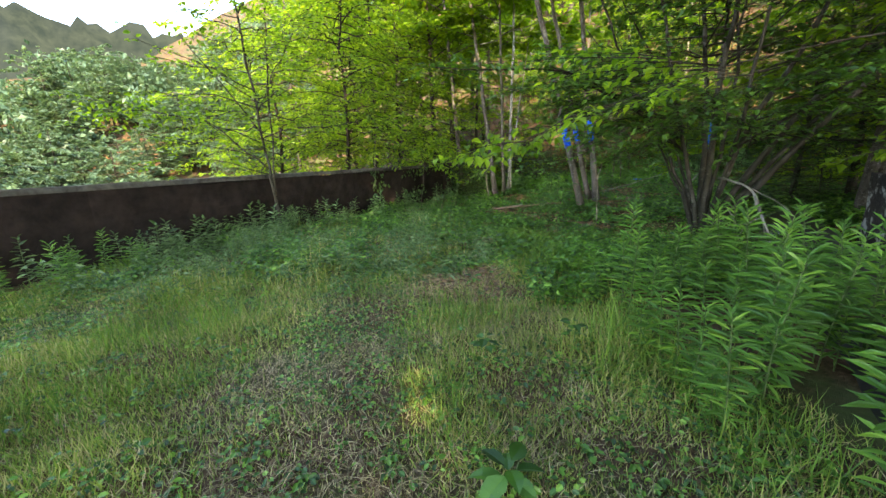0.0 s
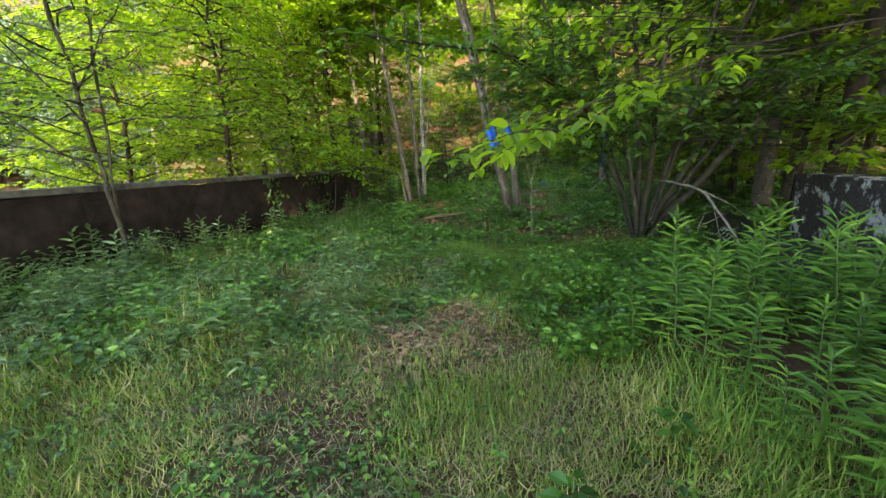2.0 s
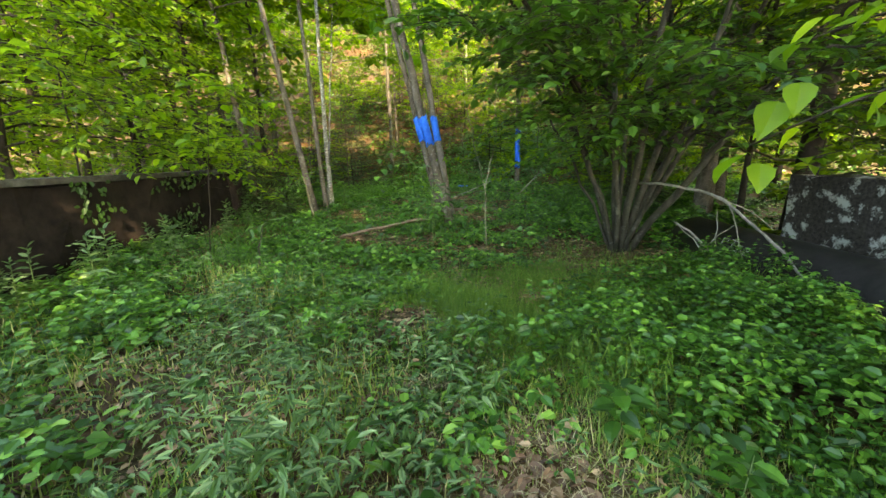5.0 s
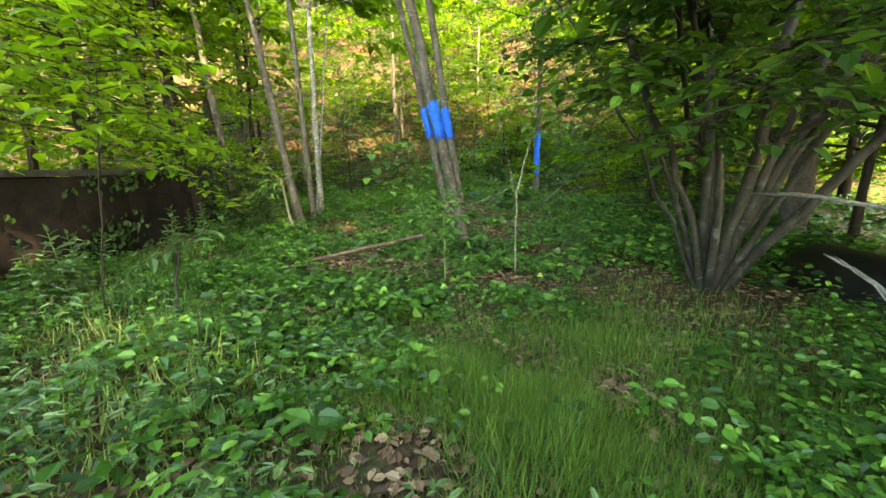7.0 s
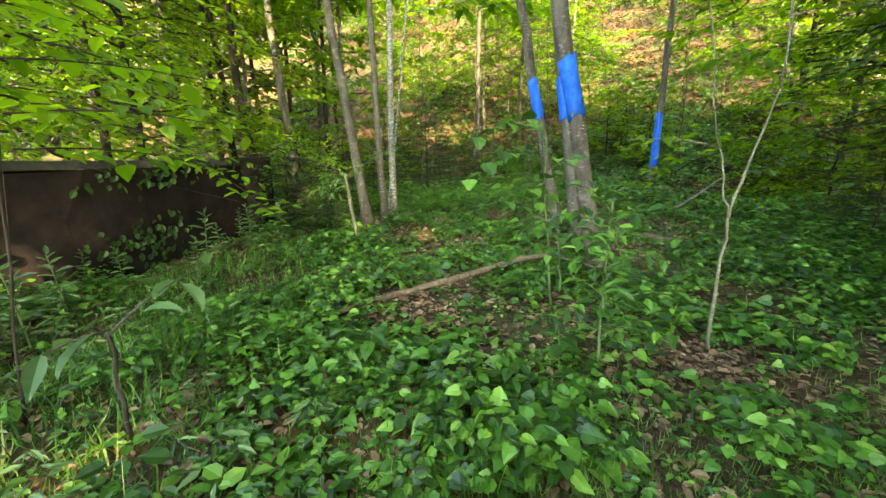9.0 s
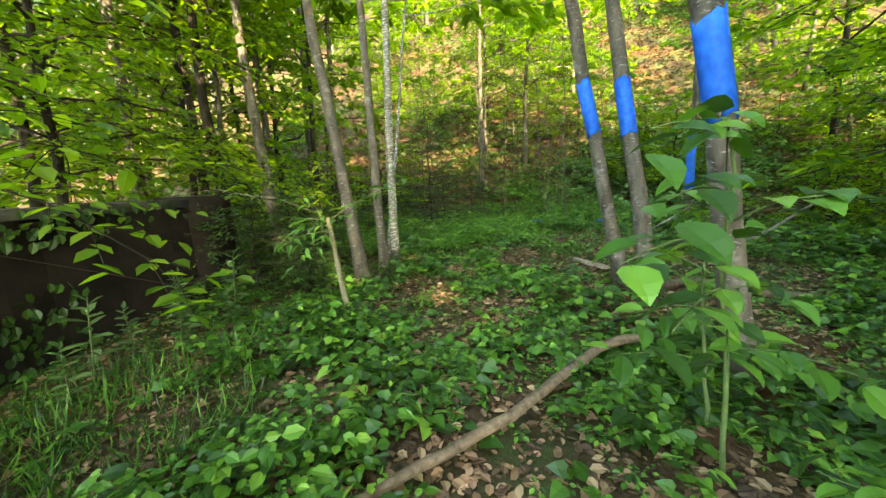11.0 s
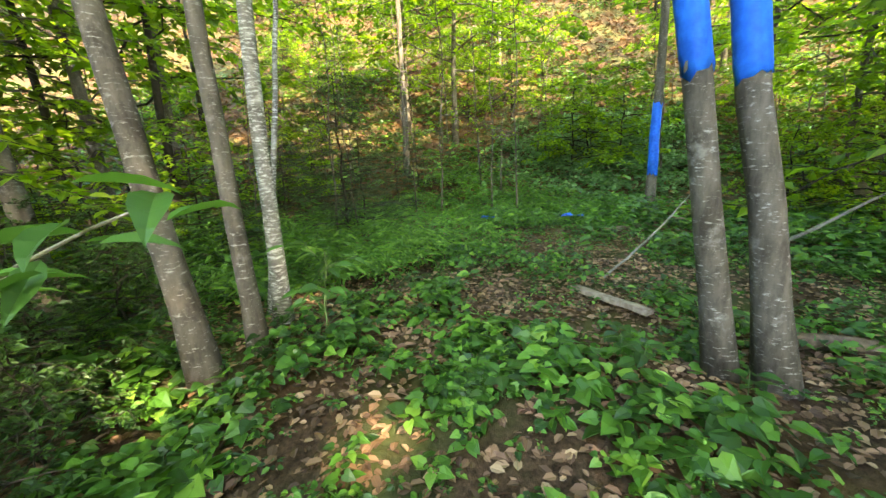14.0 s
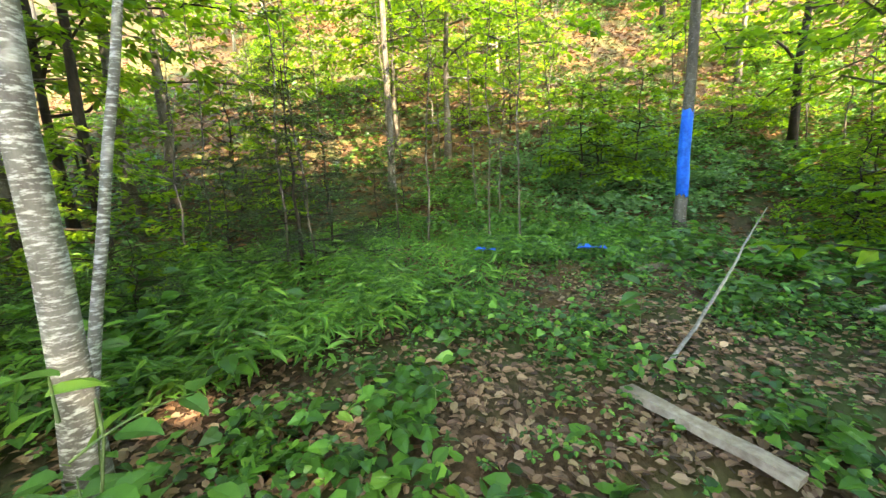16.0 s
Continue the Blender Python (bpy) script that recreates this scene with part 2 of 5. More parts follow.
SHAPES = {
    # along the rib, across it, and off the plane; then the faces
    "diamond": ([(0, 0, 0), (0.42, 0.5, 0.1), (1, 0, -0.12), (0.42, -0.5, 0.1)], [(0, 1, 2, 3)]),
    "oval": ([(0, 0, 0), (0.25, 0.42, 0.06), (0.65, 0.42, 0.03), (1, 0, -0.15), (0.65, -0.42, 0.03), (0.25, -0.42, 0.06)], [(0, 1, 2, 3), (0, 3, 4, 5)]),
    "lance": ([(0, 0, 0), (0.3, 0.5, 0.0), (0.7, 0.34, -0.06), (1, 0, -0.26), (0.7, -0.34, -0.06), (0.3, -0.5, 0.0)], [(0, 1, 2, 3), (0, 3, 4, 5)]),
    "broad": ([(u, 0, h) for u, h in ((0, 0), (0.12, 0.0), (0.35, -0.01), (0.6, -0.04), (0.85, -0.11), (1, -0.2))]
              + [(u, w, h) for u, w, h in ((0.02, 0.02, 0), (0.14, 0.27, 0.05), (0.36, 0.48, 0.07), (0.62, 0.43, 0.03), (0.86, 0.2, -0.08), (0.99, 0.015, -0.2))]
              + [(u, -w, h) for u, w, h in ((0.02, 0.02, 0), (0.14, 0.27, 0.05), (0.36, 0.48, 0.07), (0.62, 0.43, 0.03), (0.86, 0.2, -0.08), (0.99, 0.015, -0.2))],
              [(i, i + 1, i + 7, i + 6) for i in range(5)] + [(i + 1, i, i + 12, i + 13) for i in range(5)]),
    "heart": ([(0, 0, 0), (0.45, 0, -0.03), (1, 0, -0.2), (-0.1, 0.26, 0.03), (0.16, 0.5, 0.07), (0.58, 0.34, 0.02), (-0.1, -0.26, 0.03), (0.16, -0.5, 0.07), (0.58, -0.34, 0.02)],
              [(0, 1, 4, 3), (1, 2, 5, 4), (1, 0, 6, 7), (2, 1, 7, 8)]),
    "blade": ([(0, 0.5, 0), (0, -0.5, 0), (0.55, -0.42, 0.07), (0.55, 0.42, 0.07), (1, -0.05, -0.12), (1, 0.05, -0.12)], [(0, 1, 2, 3), (3, 2, 4, 5)]),
}


def leaves(P, D, N, L, W, shape="diamond"):
    """Leaves at P that point along D, with the upper side towards N, L long and W wide."""
    tv, tq = SHAPES[shape]
    tv, tq = np.array(tv), np.array(tq)
    P, D, N = (np.asarray(x, float) for x in (P, D, N))
    D = D / (np.linalg.norm(D, axis=1, keepdims=True) + 1e-9)
    S = np.cross(D, N)
    S /= np.linalg.norm(S, axis=1, keepdims=True) + 1e-9
    N = np.cross(S, D)
    L, W = np.broadcast_to(L, len(P))[:, None, None], np.broadcast_to(W, len(P))[:, None, None]
    v = P[:, None] + D[:, None] * tv[None, :, 0:1] * L + S[:, None] * tv[None, :, 1:2] * W + N[:, None] * tv[None, :, 2:3] * L
    q = tq[None] + (np.arange(len(P)) * len(tv))[:, None, None]
    return v.reshape(-1, 3), q.reshape(-1, 4)


def part(name, data, mat, parent, label="", smooth=True):
    me = mesh_of(name, *data, mat, smooth) if isinstance(data, tuple) else data
    ob = new(name, me)
    ob.parent = parent
    if label:
        tagged(ob, label)
    return ob


def anchor(name, at, label, category, group="", kind=""):
    e = new(name)
    e.location = at
    return tagged(e, label, category, group, kind)


# ---- the lie of the land ----
WALL_A, WALL_D = np.array((-5.0, 5.4)), np.array((0.599, 0.801))
PIPE_A = np.array((5.0, 4.6))


def land(x, y):
    x, y = np.asarray(x, float), np.asarray(y, float)
    z = -0.22 * np.exp(-(((x - 3.2) / 2.2) ** 2 + ((y - 6.9) / 1.6) ** 2)) + 0.1 * np.clip((y - 9) / 4, 0, 1)
    d = 0.68 * x + 0.73 * y - 17.6
    e = np.clip(d, 0, 14)
    z += 0.4 * e + 0.018 * e * e + 0.8 * np.clip(d - 14, 0, 30)
    side = (x - WALL_A[0]) * -0.801 + (y - WALL_A[1]) * 0.599
    along = (x - WALL_A[0]) * 0.599 + (y - WALL_A[1]) * 0.801
    out = np.clip(side - 0.5, 0, 12) * np.clip((13 - along) / 3, 0, 1)
    z -= 0.32 * out
    z += 0.42 * np.clip(side - 32, 0, 22) + 0.2 * np.clip(side - 54, 0, 60)
    dr = (x - 5.4) * 0.801 - (y - 4.2) * 0.599
    z -= 0.5 * np.clip(dr - 0.3, 0, 3) * np.clip((7.0 - y) / 2, 0, 1)
    z += 0.025 * np.sin(2.3 * x + 1.1 * y) + 0.02 * np.sin(3.7 * y - 1.9 * x) + 0.012 * np.sin(7.1 * x + 5.3 * y)
    return z


def on_land(x, y, dz=0.0):
    return np.stack([x, y, land(x, y) + dz], -1)


def spaced(lo, hi, step, far):
    a = np.arange(lo, hi, step)
    g = np.cumsum(step * 1.25 ** np.arange(1, 40))
    g = g[g < far]
    return np.concatenate([lo - g[::-1], a, hi + g])


xs, ys = spaced(-9, 16, 0.14, 400), spaced(-4, 26, 0.14, 400)
X, Y = np.meshgrid(xs, ys, indexing="ij")
V = on_land(X.ravel(), Y.ravel())
I = np.arange(len(xs) * len(ys)).reshape(len(xs), len(ys))
Q = np.stack([I[:-1, :-1], I[1:, :-1], I[1:, 1:], I[:-1, 1:]], -1).reshape(-1, 4)
tagged(new("ground", mesh_of("ground", V, Q, SOIL, True)), "brown leaf-strewn woodland soil with mossy patches", "ground", kind="structure")


# ---- parapets and pipe ----
def swept_wall(a, d, length, thick, z0, z1, batter=0.0, step=0.25, wear=0.012):
    """A wall along d from a, its near face on the line, with worn faces."""
    d = np.asarray(d, float)
    nrm = np.array((-d[1], d[0]))
    h = np.linspace(0, 1, 7)
    sec = [(0, v) for v in h] + [(t, 1.0) for t in (0.33, 0.66)] + [(1, v) for v in h[::-1]]
    s = np.arange(0, length + 0.01, step)
    V = []
    for u in s:
        for o, v in sec:
            x, y = a[0] + d[0] * u + nrm[0] * o * thick, a[1] + d[1] * u + nrm[1] * o * thick
            z = z0 + (z1 - z0) * v
            w = noise.noise(Vector((x * 2.1, y * 2.1, z * 2.1))) * wear * 2 + noise.noise(Vector((x * 9, y * 9, z * 9))) * wear
            sg = 1 if o > 0.5 else -1
            V.append((x + nrm[0] * w * sg, y + nrm[1] * w * sg, z + (w if v == 1 else 0)))
    k, q = len(sec), []
    for i in range(len(s) - 1):
        for j in range(k - 1):
            q.append((i * k + j, (i + 1) * k + j, (i + 1) * k + j + 1, i * k + j + 1))
    e = (len(s) - 1) * k
    for base, flip in ((0, False), (e, True)):
        for j in range(6):
            f = (base + j, base + j + 1, base + k - 2 - j, base + k - 1 - j)
            q.append(f[::-1] if flip else f)
        f = (base + 6, base + 7, base + 8, base + 9)
        q.append(f[::-1] if flip else f)
    return np.array(V), np.array(q)


start = WALL_A - WALL_D * 9
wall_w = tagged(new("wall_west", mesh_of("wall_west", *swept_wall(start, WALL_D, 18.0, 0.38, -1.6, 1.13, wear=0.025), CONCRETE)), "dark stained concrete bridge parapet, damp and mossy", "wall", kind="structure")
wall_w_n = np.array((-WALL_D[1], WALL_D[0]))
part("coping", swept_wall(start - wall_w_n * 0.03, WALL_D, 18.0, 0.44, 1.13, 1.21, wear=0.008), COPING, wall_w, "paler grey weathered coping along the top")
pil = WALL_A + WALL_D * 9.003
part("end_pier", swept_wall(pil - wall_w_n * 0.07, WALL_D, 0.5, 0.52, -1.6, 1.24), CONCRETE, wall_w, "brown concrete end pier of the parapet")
par = PIPE_A + np.array((0.801, -0.599)) * 0.62 + WALL_D * 0.55
wall_e = tagged(new("wall_east", mesh_of("wall_east", *swept_wall(par, -WALL_D, 9.0, 0.45, -1.8, 0.97, wear=0.02), STONE)), "dark stone parapet flaked with white lichen and old paint", "wall", kind="structure")

pipe = anchor("pipe", (PIPE_A[0], PIPE_A[1], 0.0), "large black coated steel pipe lying along the parapet", "pipe")
PR = 0.4


def along_pipe(u, ang, r):
    c = np.array((WALL_D[0] * u, WALL_D[1] * u, -0.06))
    return c + r * (np.cos(ang) * np.array((-0.801, 0.599, 0)) + np.sin(ang) * np.array((0, 0, 1.0)))


pv = np.array([along_pipe(u, a, r) for r in (PR, PR - 0.03) for u in (-7.0, -3.5, 0, 1.3) for a in np.arange(40) * 2 * np.pi / 40])
pq = []
for k in range(3):
    for j in range(40):
        pq.append((k * 40 + j, k * 40 + (j + 1) % 40, (k + 1) * 40 + (j + 1) % 40, (k + 1) * 40 + j))
        pq.append((160 + k * 40 + j, 160 + (k + 1) * 40 + j, 160 + (k + 1) * 40 + (j + 1) % 40, 160 + k * 40 + (j + 1) % 40))
for j in range(40):
    pq.append((120 + j, 120 + (j + 1) % 40, 280 + (j + 1) % 40, 280 + j))
part("pipe_shell", (pv, np.array(pq)), PIPE, pipe)
strokes = [[(0.30, 0.72), (0.22, 0.74), (0.20, 0.62), (0.28, 0.6), (0.30, 0.72), (0.26, 0.42)], [(0.17, 0.74), (0.05, 0.72)], [(0.11, 0.73), (0.12, 0.42)],
           [(0.02, 0.6), (-0.04, 0.62), (-0.05, 0.53), (0.03, 0.4), (-0.07, 0.39)], [(-0.1, 0.6), (-0.16, 0.61), (-0.17, 0.52), (-0.09, 0.39), (-0.2, 0.38)]]
part("painted_mark", joined([tube([along_pipe(u, a + 0.12, PR + 0.002) for u, a in s], 0.005, 5) for s in strokes]), WHITE, pipe, "hand-painted white T22 mark")


# ---- trees ----
def limb_set(rng, h, start, count, spread, rise, droop, lean, r0, leaf, per, twig, shape, wide=0.6):
    """Limbs, twigs and leaves for a crown whose trunk rises from the origin along lean."""
    wood, P, D, N, L = [], [], [], [], []
    for i in range(count):
        f = start + (1 - start) * (i + rng.random()) / count
        z = h * f
        a0 = np.array((lean[0] * z, lean[1] * z, z))
        az = i * 2.4 + rng.uniform(-0.5, 0.5)
        ln = spread * (1.15 - 0.75 * ((f - start) / (1.001 - start)) ** 1.5) * rng.uniform(0.7, 1.15)
        up = rise * rng.uniform(0.6, 1.4)
        out = np.array((np.cos(az), np.sin(az), 0))
        t = np.linspace(0, 1, 7)[:, None]
        pts = a0 + out * ln * t + np.array([[0, 0, 1.0]]) * ln * (up * t - droop * t * t)
        pts[1:] += 0.035 * ln * rng.standard_normal((6, 3))
        wood.append(tube(pts, np.linspace(max(0.012, r0 * 0.3 * (1 - f) + 0.01), 0.004, 7), 5))
        nt = max(3, int(ln / twig))
        for k in range(nt):
            s = 0.22 + 0.78 * (k + rng.random()) / nt
            j = min(int(s * 6), 5)
            base = pts[j] + (pts[j + 1] - pts[j]) * (s * 6 - j)
            sa = az + (1 if k % 2 else -1) * rng.uniform(0.5, 1.3)
            tl = rng.uniform(0.45, 1.0) * (1.15 - 0.5 * s) * min(1.0, ln / 2)
            td = np.array((np.cos(sa), np.sin(sa), rng.uniform(-0.35, 0.2)))
            end = base + td * tl
            wood.append(tube([base, (base + end) / 2 + (0, 0, 0.03), end], [0.006, 0.004, 0.002], 3))
            u = (np.arange(per) + rng.random(per)) / per
            sgn = np.where(np.arange(per) % 2, 1.0, -1.0)
            crossd = np.array((-td[1], td[0], 0))
            P.append(base + td * tl * u[:, None] + 0.03 * rng.standard_normal((per, 3)))
            D.append(td * 0.8 + crossd * sgn[:, None] * 0.9 + 0.3 * rng.standard_normal((per, 3)) + (0, 0, -0.15))
            N.append(np.array((0, 0, 1.0)) + 0.33 * rng.standard_normal((per, 3)))
            L.append(leaf * rng.uniform(0.6, 1.2, per))
    P, D, N, L = (np.concatenate(x) for x in (P, D, N, L))
    return joined(wood), leaves(P, D, N, L, L * wide, shape)


def trunk_points(h, lean, rng, wob=0.03, steps=10, curve=(0, 0)):
    z = np.linspace(-0.12, h, steps)
    t = z / h
    p = np.stack([lean[0] * z + curve[0] * t * (1 - t), lean[1] * z + curve[1] * t * (1 - t), z], -1)
    p[2:, :2] += wob * rng.standard_normal((steps - 2, 2))
    return p


def trunk_radii(r, steps, top=0.25):
    t = np.linspace(0, 1, steps)
    k = r * (1 - (1 - top) * t)
    k[0] *= 1.45
    k[1] *= 1.08
    return k


def tree_kind(seed, h, r, start, count, spread, rise, droop, leaf, per, twig, bark, foliage, label, lean=(0.02, 0.01), shape="diamond", name="tree", category="tree", group="woodland trees"):
    rng = np.random.default_rng(seed)
    wood, crown = limb_set(rng, h, start, count, spread, rise, droop, lean, r, leaf, per, twig, shape)
    t = anchor(name, (0, 0, 0), label, category, group)
    part("trunk", tube(trunk_points(h, lean, rng), trunk_radii(r, 10), 10, 0.03), bark, t)
    tagged(part("branch", wood, bark, t), kind="stuff")
    part("crown", crown, foliage, t, smooth=False)
    return t


UNDER = [
    tree_kind(11, 6.5, 0.06, 0.16, 30, 2.6, 0.35, 0.35, 0.15, 16, 0.26, BARK_DARK, LEAF, "young maple with layered bright green leaves on the slope"),
    tree_kind(12, 7.5, 0.07, 0.22, 32, 2.9, 0.3, 0.4, 0.16, 16, 0.28, BARK, LEAF, "spreading understory maple with drooping green sprays"),
    tree_kind(13, 5.0, 0.045, 0.1, 26, 2.0, 0.4, 0.3, 0.14, 15, 0.24, BARK_SAP, LEAF, "low leafy sapling with green sprays near the ground"),
]
TALL = [
    tree_kind(21, 17, 0.15, 0.42, 30, 4.6, 0.35, 0.25, 0.34, 12, 0.42, BARK, LEAF, "tall straight grey-barked tree with a high green crown", (0.015, 0.02)),
    tree_kind(22, 15, 0.11, 0.38, 26, 4.0, 0.4, 0.3, 0.32, 12, 0.42, BARK_DARK, LEAF, "tall slender dark-barked tree with a high green crown", (-0.03, 0.01)),
]
SHADE_CANOPY = tree_kind(23, 17, 0.17, 0.45, 36, 6.0, 0.3, 0.2, 0.38, 12, 0.42, BARK, LEAF, "tall broad-crowned maple added for shade, mostly out of view", (0.01, -0.01))
SHRUB = tree_kind(31, 2.6, 0.03, 0.05, 24, 1.3, 0.35, 0.4, 0.13, 14, 0.2, BARK_DARK, LEAF, "low leafy woodland shrub on the slope", name="shrub", category="shrub", group="woodland shrubs")
DARKSHRUB = tree_kind(34, 1.7, 0.02, 0.04, 26, 1.0, 0.3, 0.4, 0.075, 16, 0.15, BARK_DARK, LEAF_DARK, "dense dark green shrub beside the parapet end", name="shrub", category="shrub", group="shrubs by the parapet")
DARKFIR = tree_kind(32, 4.2, 0.045, 0.08, 40, 1.5, 0.12, 0.1, 0.06, 22, 0.12, BARK_DARK, NEEDLE, "small dark twiggy evergreen with fine needles", name="evergreen", category="tree", group="small evergreens")
VALLEY = tree_kind(33, 4.6, 0.06, 0.08, 36, 2.1, 0.35, 0.3, 0.24, 14, 0.26, BARK_DARK, LEAF_VALLEY, "leafy tree on the valley side, distance haze painted in as grey-green", group="valley trees")

prng = np.random.default_rng(5)
used = set()


def plant(kind, x, y, s=1.0, turn=None):
    a = prng.uniform(0, 360) if turn is None else turn
    m = pose(x, y, float(land(x, y)), 0, 0, a) @ Matrix.Scale(s, 4)
    if kind.name not in used:
        used.add(kind.name)
        kind.matrix_basis = m
        return kind
    return copy_thing(kind, m)


# the slope behind: rows of young trees, tall trunks, shrubs
for i in range(28):
    d, sd = prng.uniform(22, 42), prng.uniform(-1, 1)
    c = sd * (5 + 0.62 * d)
    x, y = 0.55 * d + 0.83 * c + 0.5, 0.83 * d - 0.55 * c
    plant(UNDER[i % 3], x, y, prng.uniform(0.8, 1.35) * (1 + 0.012 * (d - 18)))
for i in range(10):
    d, sd = prng.uniform(21, 40), prng.uniform(-1, 1)
    c = sd * (5 + 0.6 * d)
    x, y = 0.55 * d + 0.83 * c, 0.83 * d - 0.55 * c
    plant(TALL[i % 2], x, y, prng.uniform(0.75, 1.15))
for i in range(22):
    d, sd = prng.uniform(19.5, 34), prng.uniform(-1, 1)
    c = sd * (5 + 0.5 * d)
    x, y = 0.55 * d + 0.83 * c, 0.83 * d - 0.55 * c
    plant(SHRUB, x, y, prng.uniform(0.7, 1.3))
for i in range(16):
    plant(SHRUB, prng.uniform(10.5, 21), prng.uniform(6, 17), prng.uniform(0.6, 1.1))
for x, y, s in ((4.5, 15.9, 0.62), (5.3, 16.9, 0.75), (6.5, 17.6, 0.6), (3.9, 17.2, 0.7), (7.6, 18.4, 0.6), (7.3, 7.2, 0.62), (8.4, 7.7, 0.75), (7.7, 8.5, 0.6)):
    plant(DARKFIR, x, y, s)
# beyond the west parapet, down to the valley and up its far side
for x, y, k, s in ((-3.4, 17.5, 0, 1.2), (0.2, 18.6, 1, 1.0), (-0.8, 20.5, 0, 1.2), (-6.5, 19.0, 1, 1.6), (-2.4, 23.0, 1, 1.5), (1.6, 23.0, 0, 1.3), (-5.5, 24, 1, 1.6)):
    plant(UNDER[k], x, y, s)
for x, y, k, s in ((-1.2, 17.4, 0, 0.9), (-0.2, 18.3, 1, 0.95), (0.35, 16.6, 1, 1.0), (1.3, 20.4, 0, 0.9), (-2.4, 16.2, 1, 0.9), (-3.6, 20.2, 0, 1.0), (0.4, 22.4, 1, 0.9), (2.4, 19.2, 1, 0.8), (3.6, 23, 0, 0.9)):
    plant(TALL[k], x, y, s)
for i in range(18):
    s_, o_ = prng.uniform(-12, 34), prng.uniform(32, 62)
    x, y = WALL_A[0] + 0.599 * s_ - 0.801 * o_, WALL_A[1] + 0.801 * s_ + 0.599 * o_
    plant(VALLEY, x, y, prng.uniform(0.8, 1.2))
vrng = np.random.default_rng(91)
for i in range(60):
    s_, o_ = vrng.uniform(-14, 36), vrng.uniform(24, 54)
    x, y = WALL_A[0] + 0.599 * s_ - 0.801 * o_, WALL_A[1] + 0.801 * s_ + 0.599 * o_
    plant(VALLEY, x, y, vrng.uniform(0.6, 1.05) * (1 + 0.01 * o_), vrng.uniform(0, 360))
# right of the path and behind it
for x, y, k, s in ((8.2, 5.0, 1, 1.0), (9.5, 8.0, 0, 1.0), (7.8, 2.0, 0, 1.1), (11.5, 5.5, 1, 1.2), (12.5, 9.5, 0, 1.1), (14.5, 11.5, 1, 1.1), (10.0, 1.5, 1, 1.2), (15, 7, 0, 1.3), (13.5, 3, 1, 1.3), (16.5, 13.5, 0, 1.2)):
    plant(UNDER[k], x, y, s)
# broad maples added, mostly unseen, to keep sun and sky off the path
for x, y, s in ((-7.4, -7.2, 0.95), (-4.4, -6.8, 0.95), (-1.2, -7.0, 1.2), (2.2, -7.4, 1.15), (6.2, -4.6, 1.1), (-6.2, -9.2, 0.8), (-2.8, -9.0, 0.85), (0.8, -9.2, 0.8), (-1.8, -12.4, 1.8), (1.8, -12.0, 1.75), (5.4, -11.4, 1.7), (10.4, -2.0, 1.0), (8.0, 6.4, 0.85), (10.2, 3.4, 0.95), (7.6, 0.6, 0.9)):
    plant(SHADE_CANOPY, x, y, s)
for x, y, s, a in ((6.9, 3.4, 0.85, 160), (-10.5, -5.6, 1.05, 280)):
    plant(SHADE_CANOPY, x, y, s, a)
for x, y, k, s in ((6.7, 4.75, 1, 1.15), (9.2, 6.6, 0, 0.9), (11, 3.2, 1, 1.0)):
    plant(TALL[k], x, y, s)


POLE = [tree_kind(51 + i, h, 0.022, 0.3, 9, 0.8, 0.5, 0.1, 0.1, 5, 0.3, BARK, LEAF, "thin bare-stemmed sapling at the foot of the slope", (0.05, -0.03 + 0.06 * i), name="thin_sapling", category="sapling", group="thin saplings") for i, h in enumerate((4.2, 5.5))]
prng2 = np.random.default_rng(17)
for i in range(40):
    d, c = prng2.uniform(17.2, 25), prng2.uniform(-9, 11)
    m = pose(0.55 * d + 0.83 * c - 2.5, 0.83 * d - 0.55 * c, 0)
    x, y = m.translation.x, m.translation.y
    if (x - 10.4) ** 2 + (y - 13.8) ** 2 > 3:
        plant(POLE[i % 2], x, y, prng2.uniform(0.7, 1.2), prng2.uniform(0, 360))


def single_tree(name, base, lean, h, r, bark, label, band=None, crown=None, curve=(0, 0), group="marked trees", seed=1, low=0, low_at=(0.3, 0.6), leaf=0.13, spread=1.6):
    """A tree of its own shape: trunk, perhaps a painted band, boughs and a crown."""
    rng = np.random.default_rng(seed)
    z = float(land(base[0], base[1]))
    t = anchor(name, (base[0], base[1], z), label, "tree", group)
    pts = trunk_points(h, lean, rng, 0.012, 22, curve)
    rad = trunk_radii(r, 22)
    trunk = part("trunk", tube(pts, rad, 14, 0.025), bark, t)
    if band:
        zs = np.linspace(band[0] - z, band[1] - z, 8)
        bp = np.stack([np.interp(zs, pts[:, 2], pts[:, k]) for k in range(3)], -1)
        br = np.interp(zs, pts[:, 2], rad) * 1.035 + 0.003
        v, q = tube(bp, br, 18)
        ring = v[:18 * 8].reshape(8, 18, 3)
        ring[0, :, 2] += 0.035 * rng.standard_normal(18)
        ring[-1, :, 2] += 0.03 * rng.standard_normal(18)
        part("painted_band", (v, q), BLUE, trunk, "bright blue painted band")
    if crown or low:
        wood, cr = limb_set(rng, h, 0.45 if not low else low_at[0], crown or low, 3.0 if crown else spread, 0.4, 0.3, lean, r, 0.3 if crown else leaf, 11, 0.35 if crown else 0.24, "diamond")
        tagged(part("branch", wood, bark, t), kind="stuff")
        part("crown", cr, LEAF, t, smooth=False)
    return t


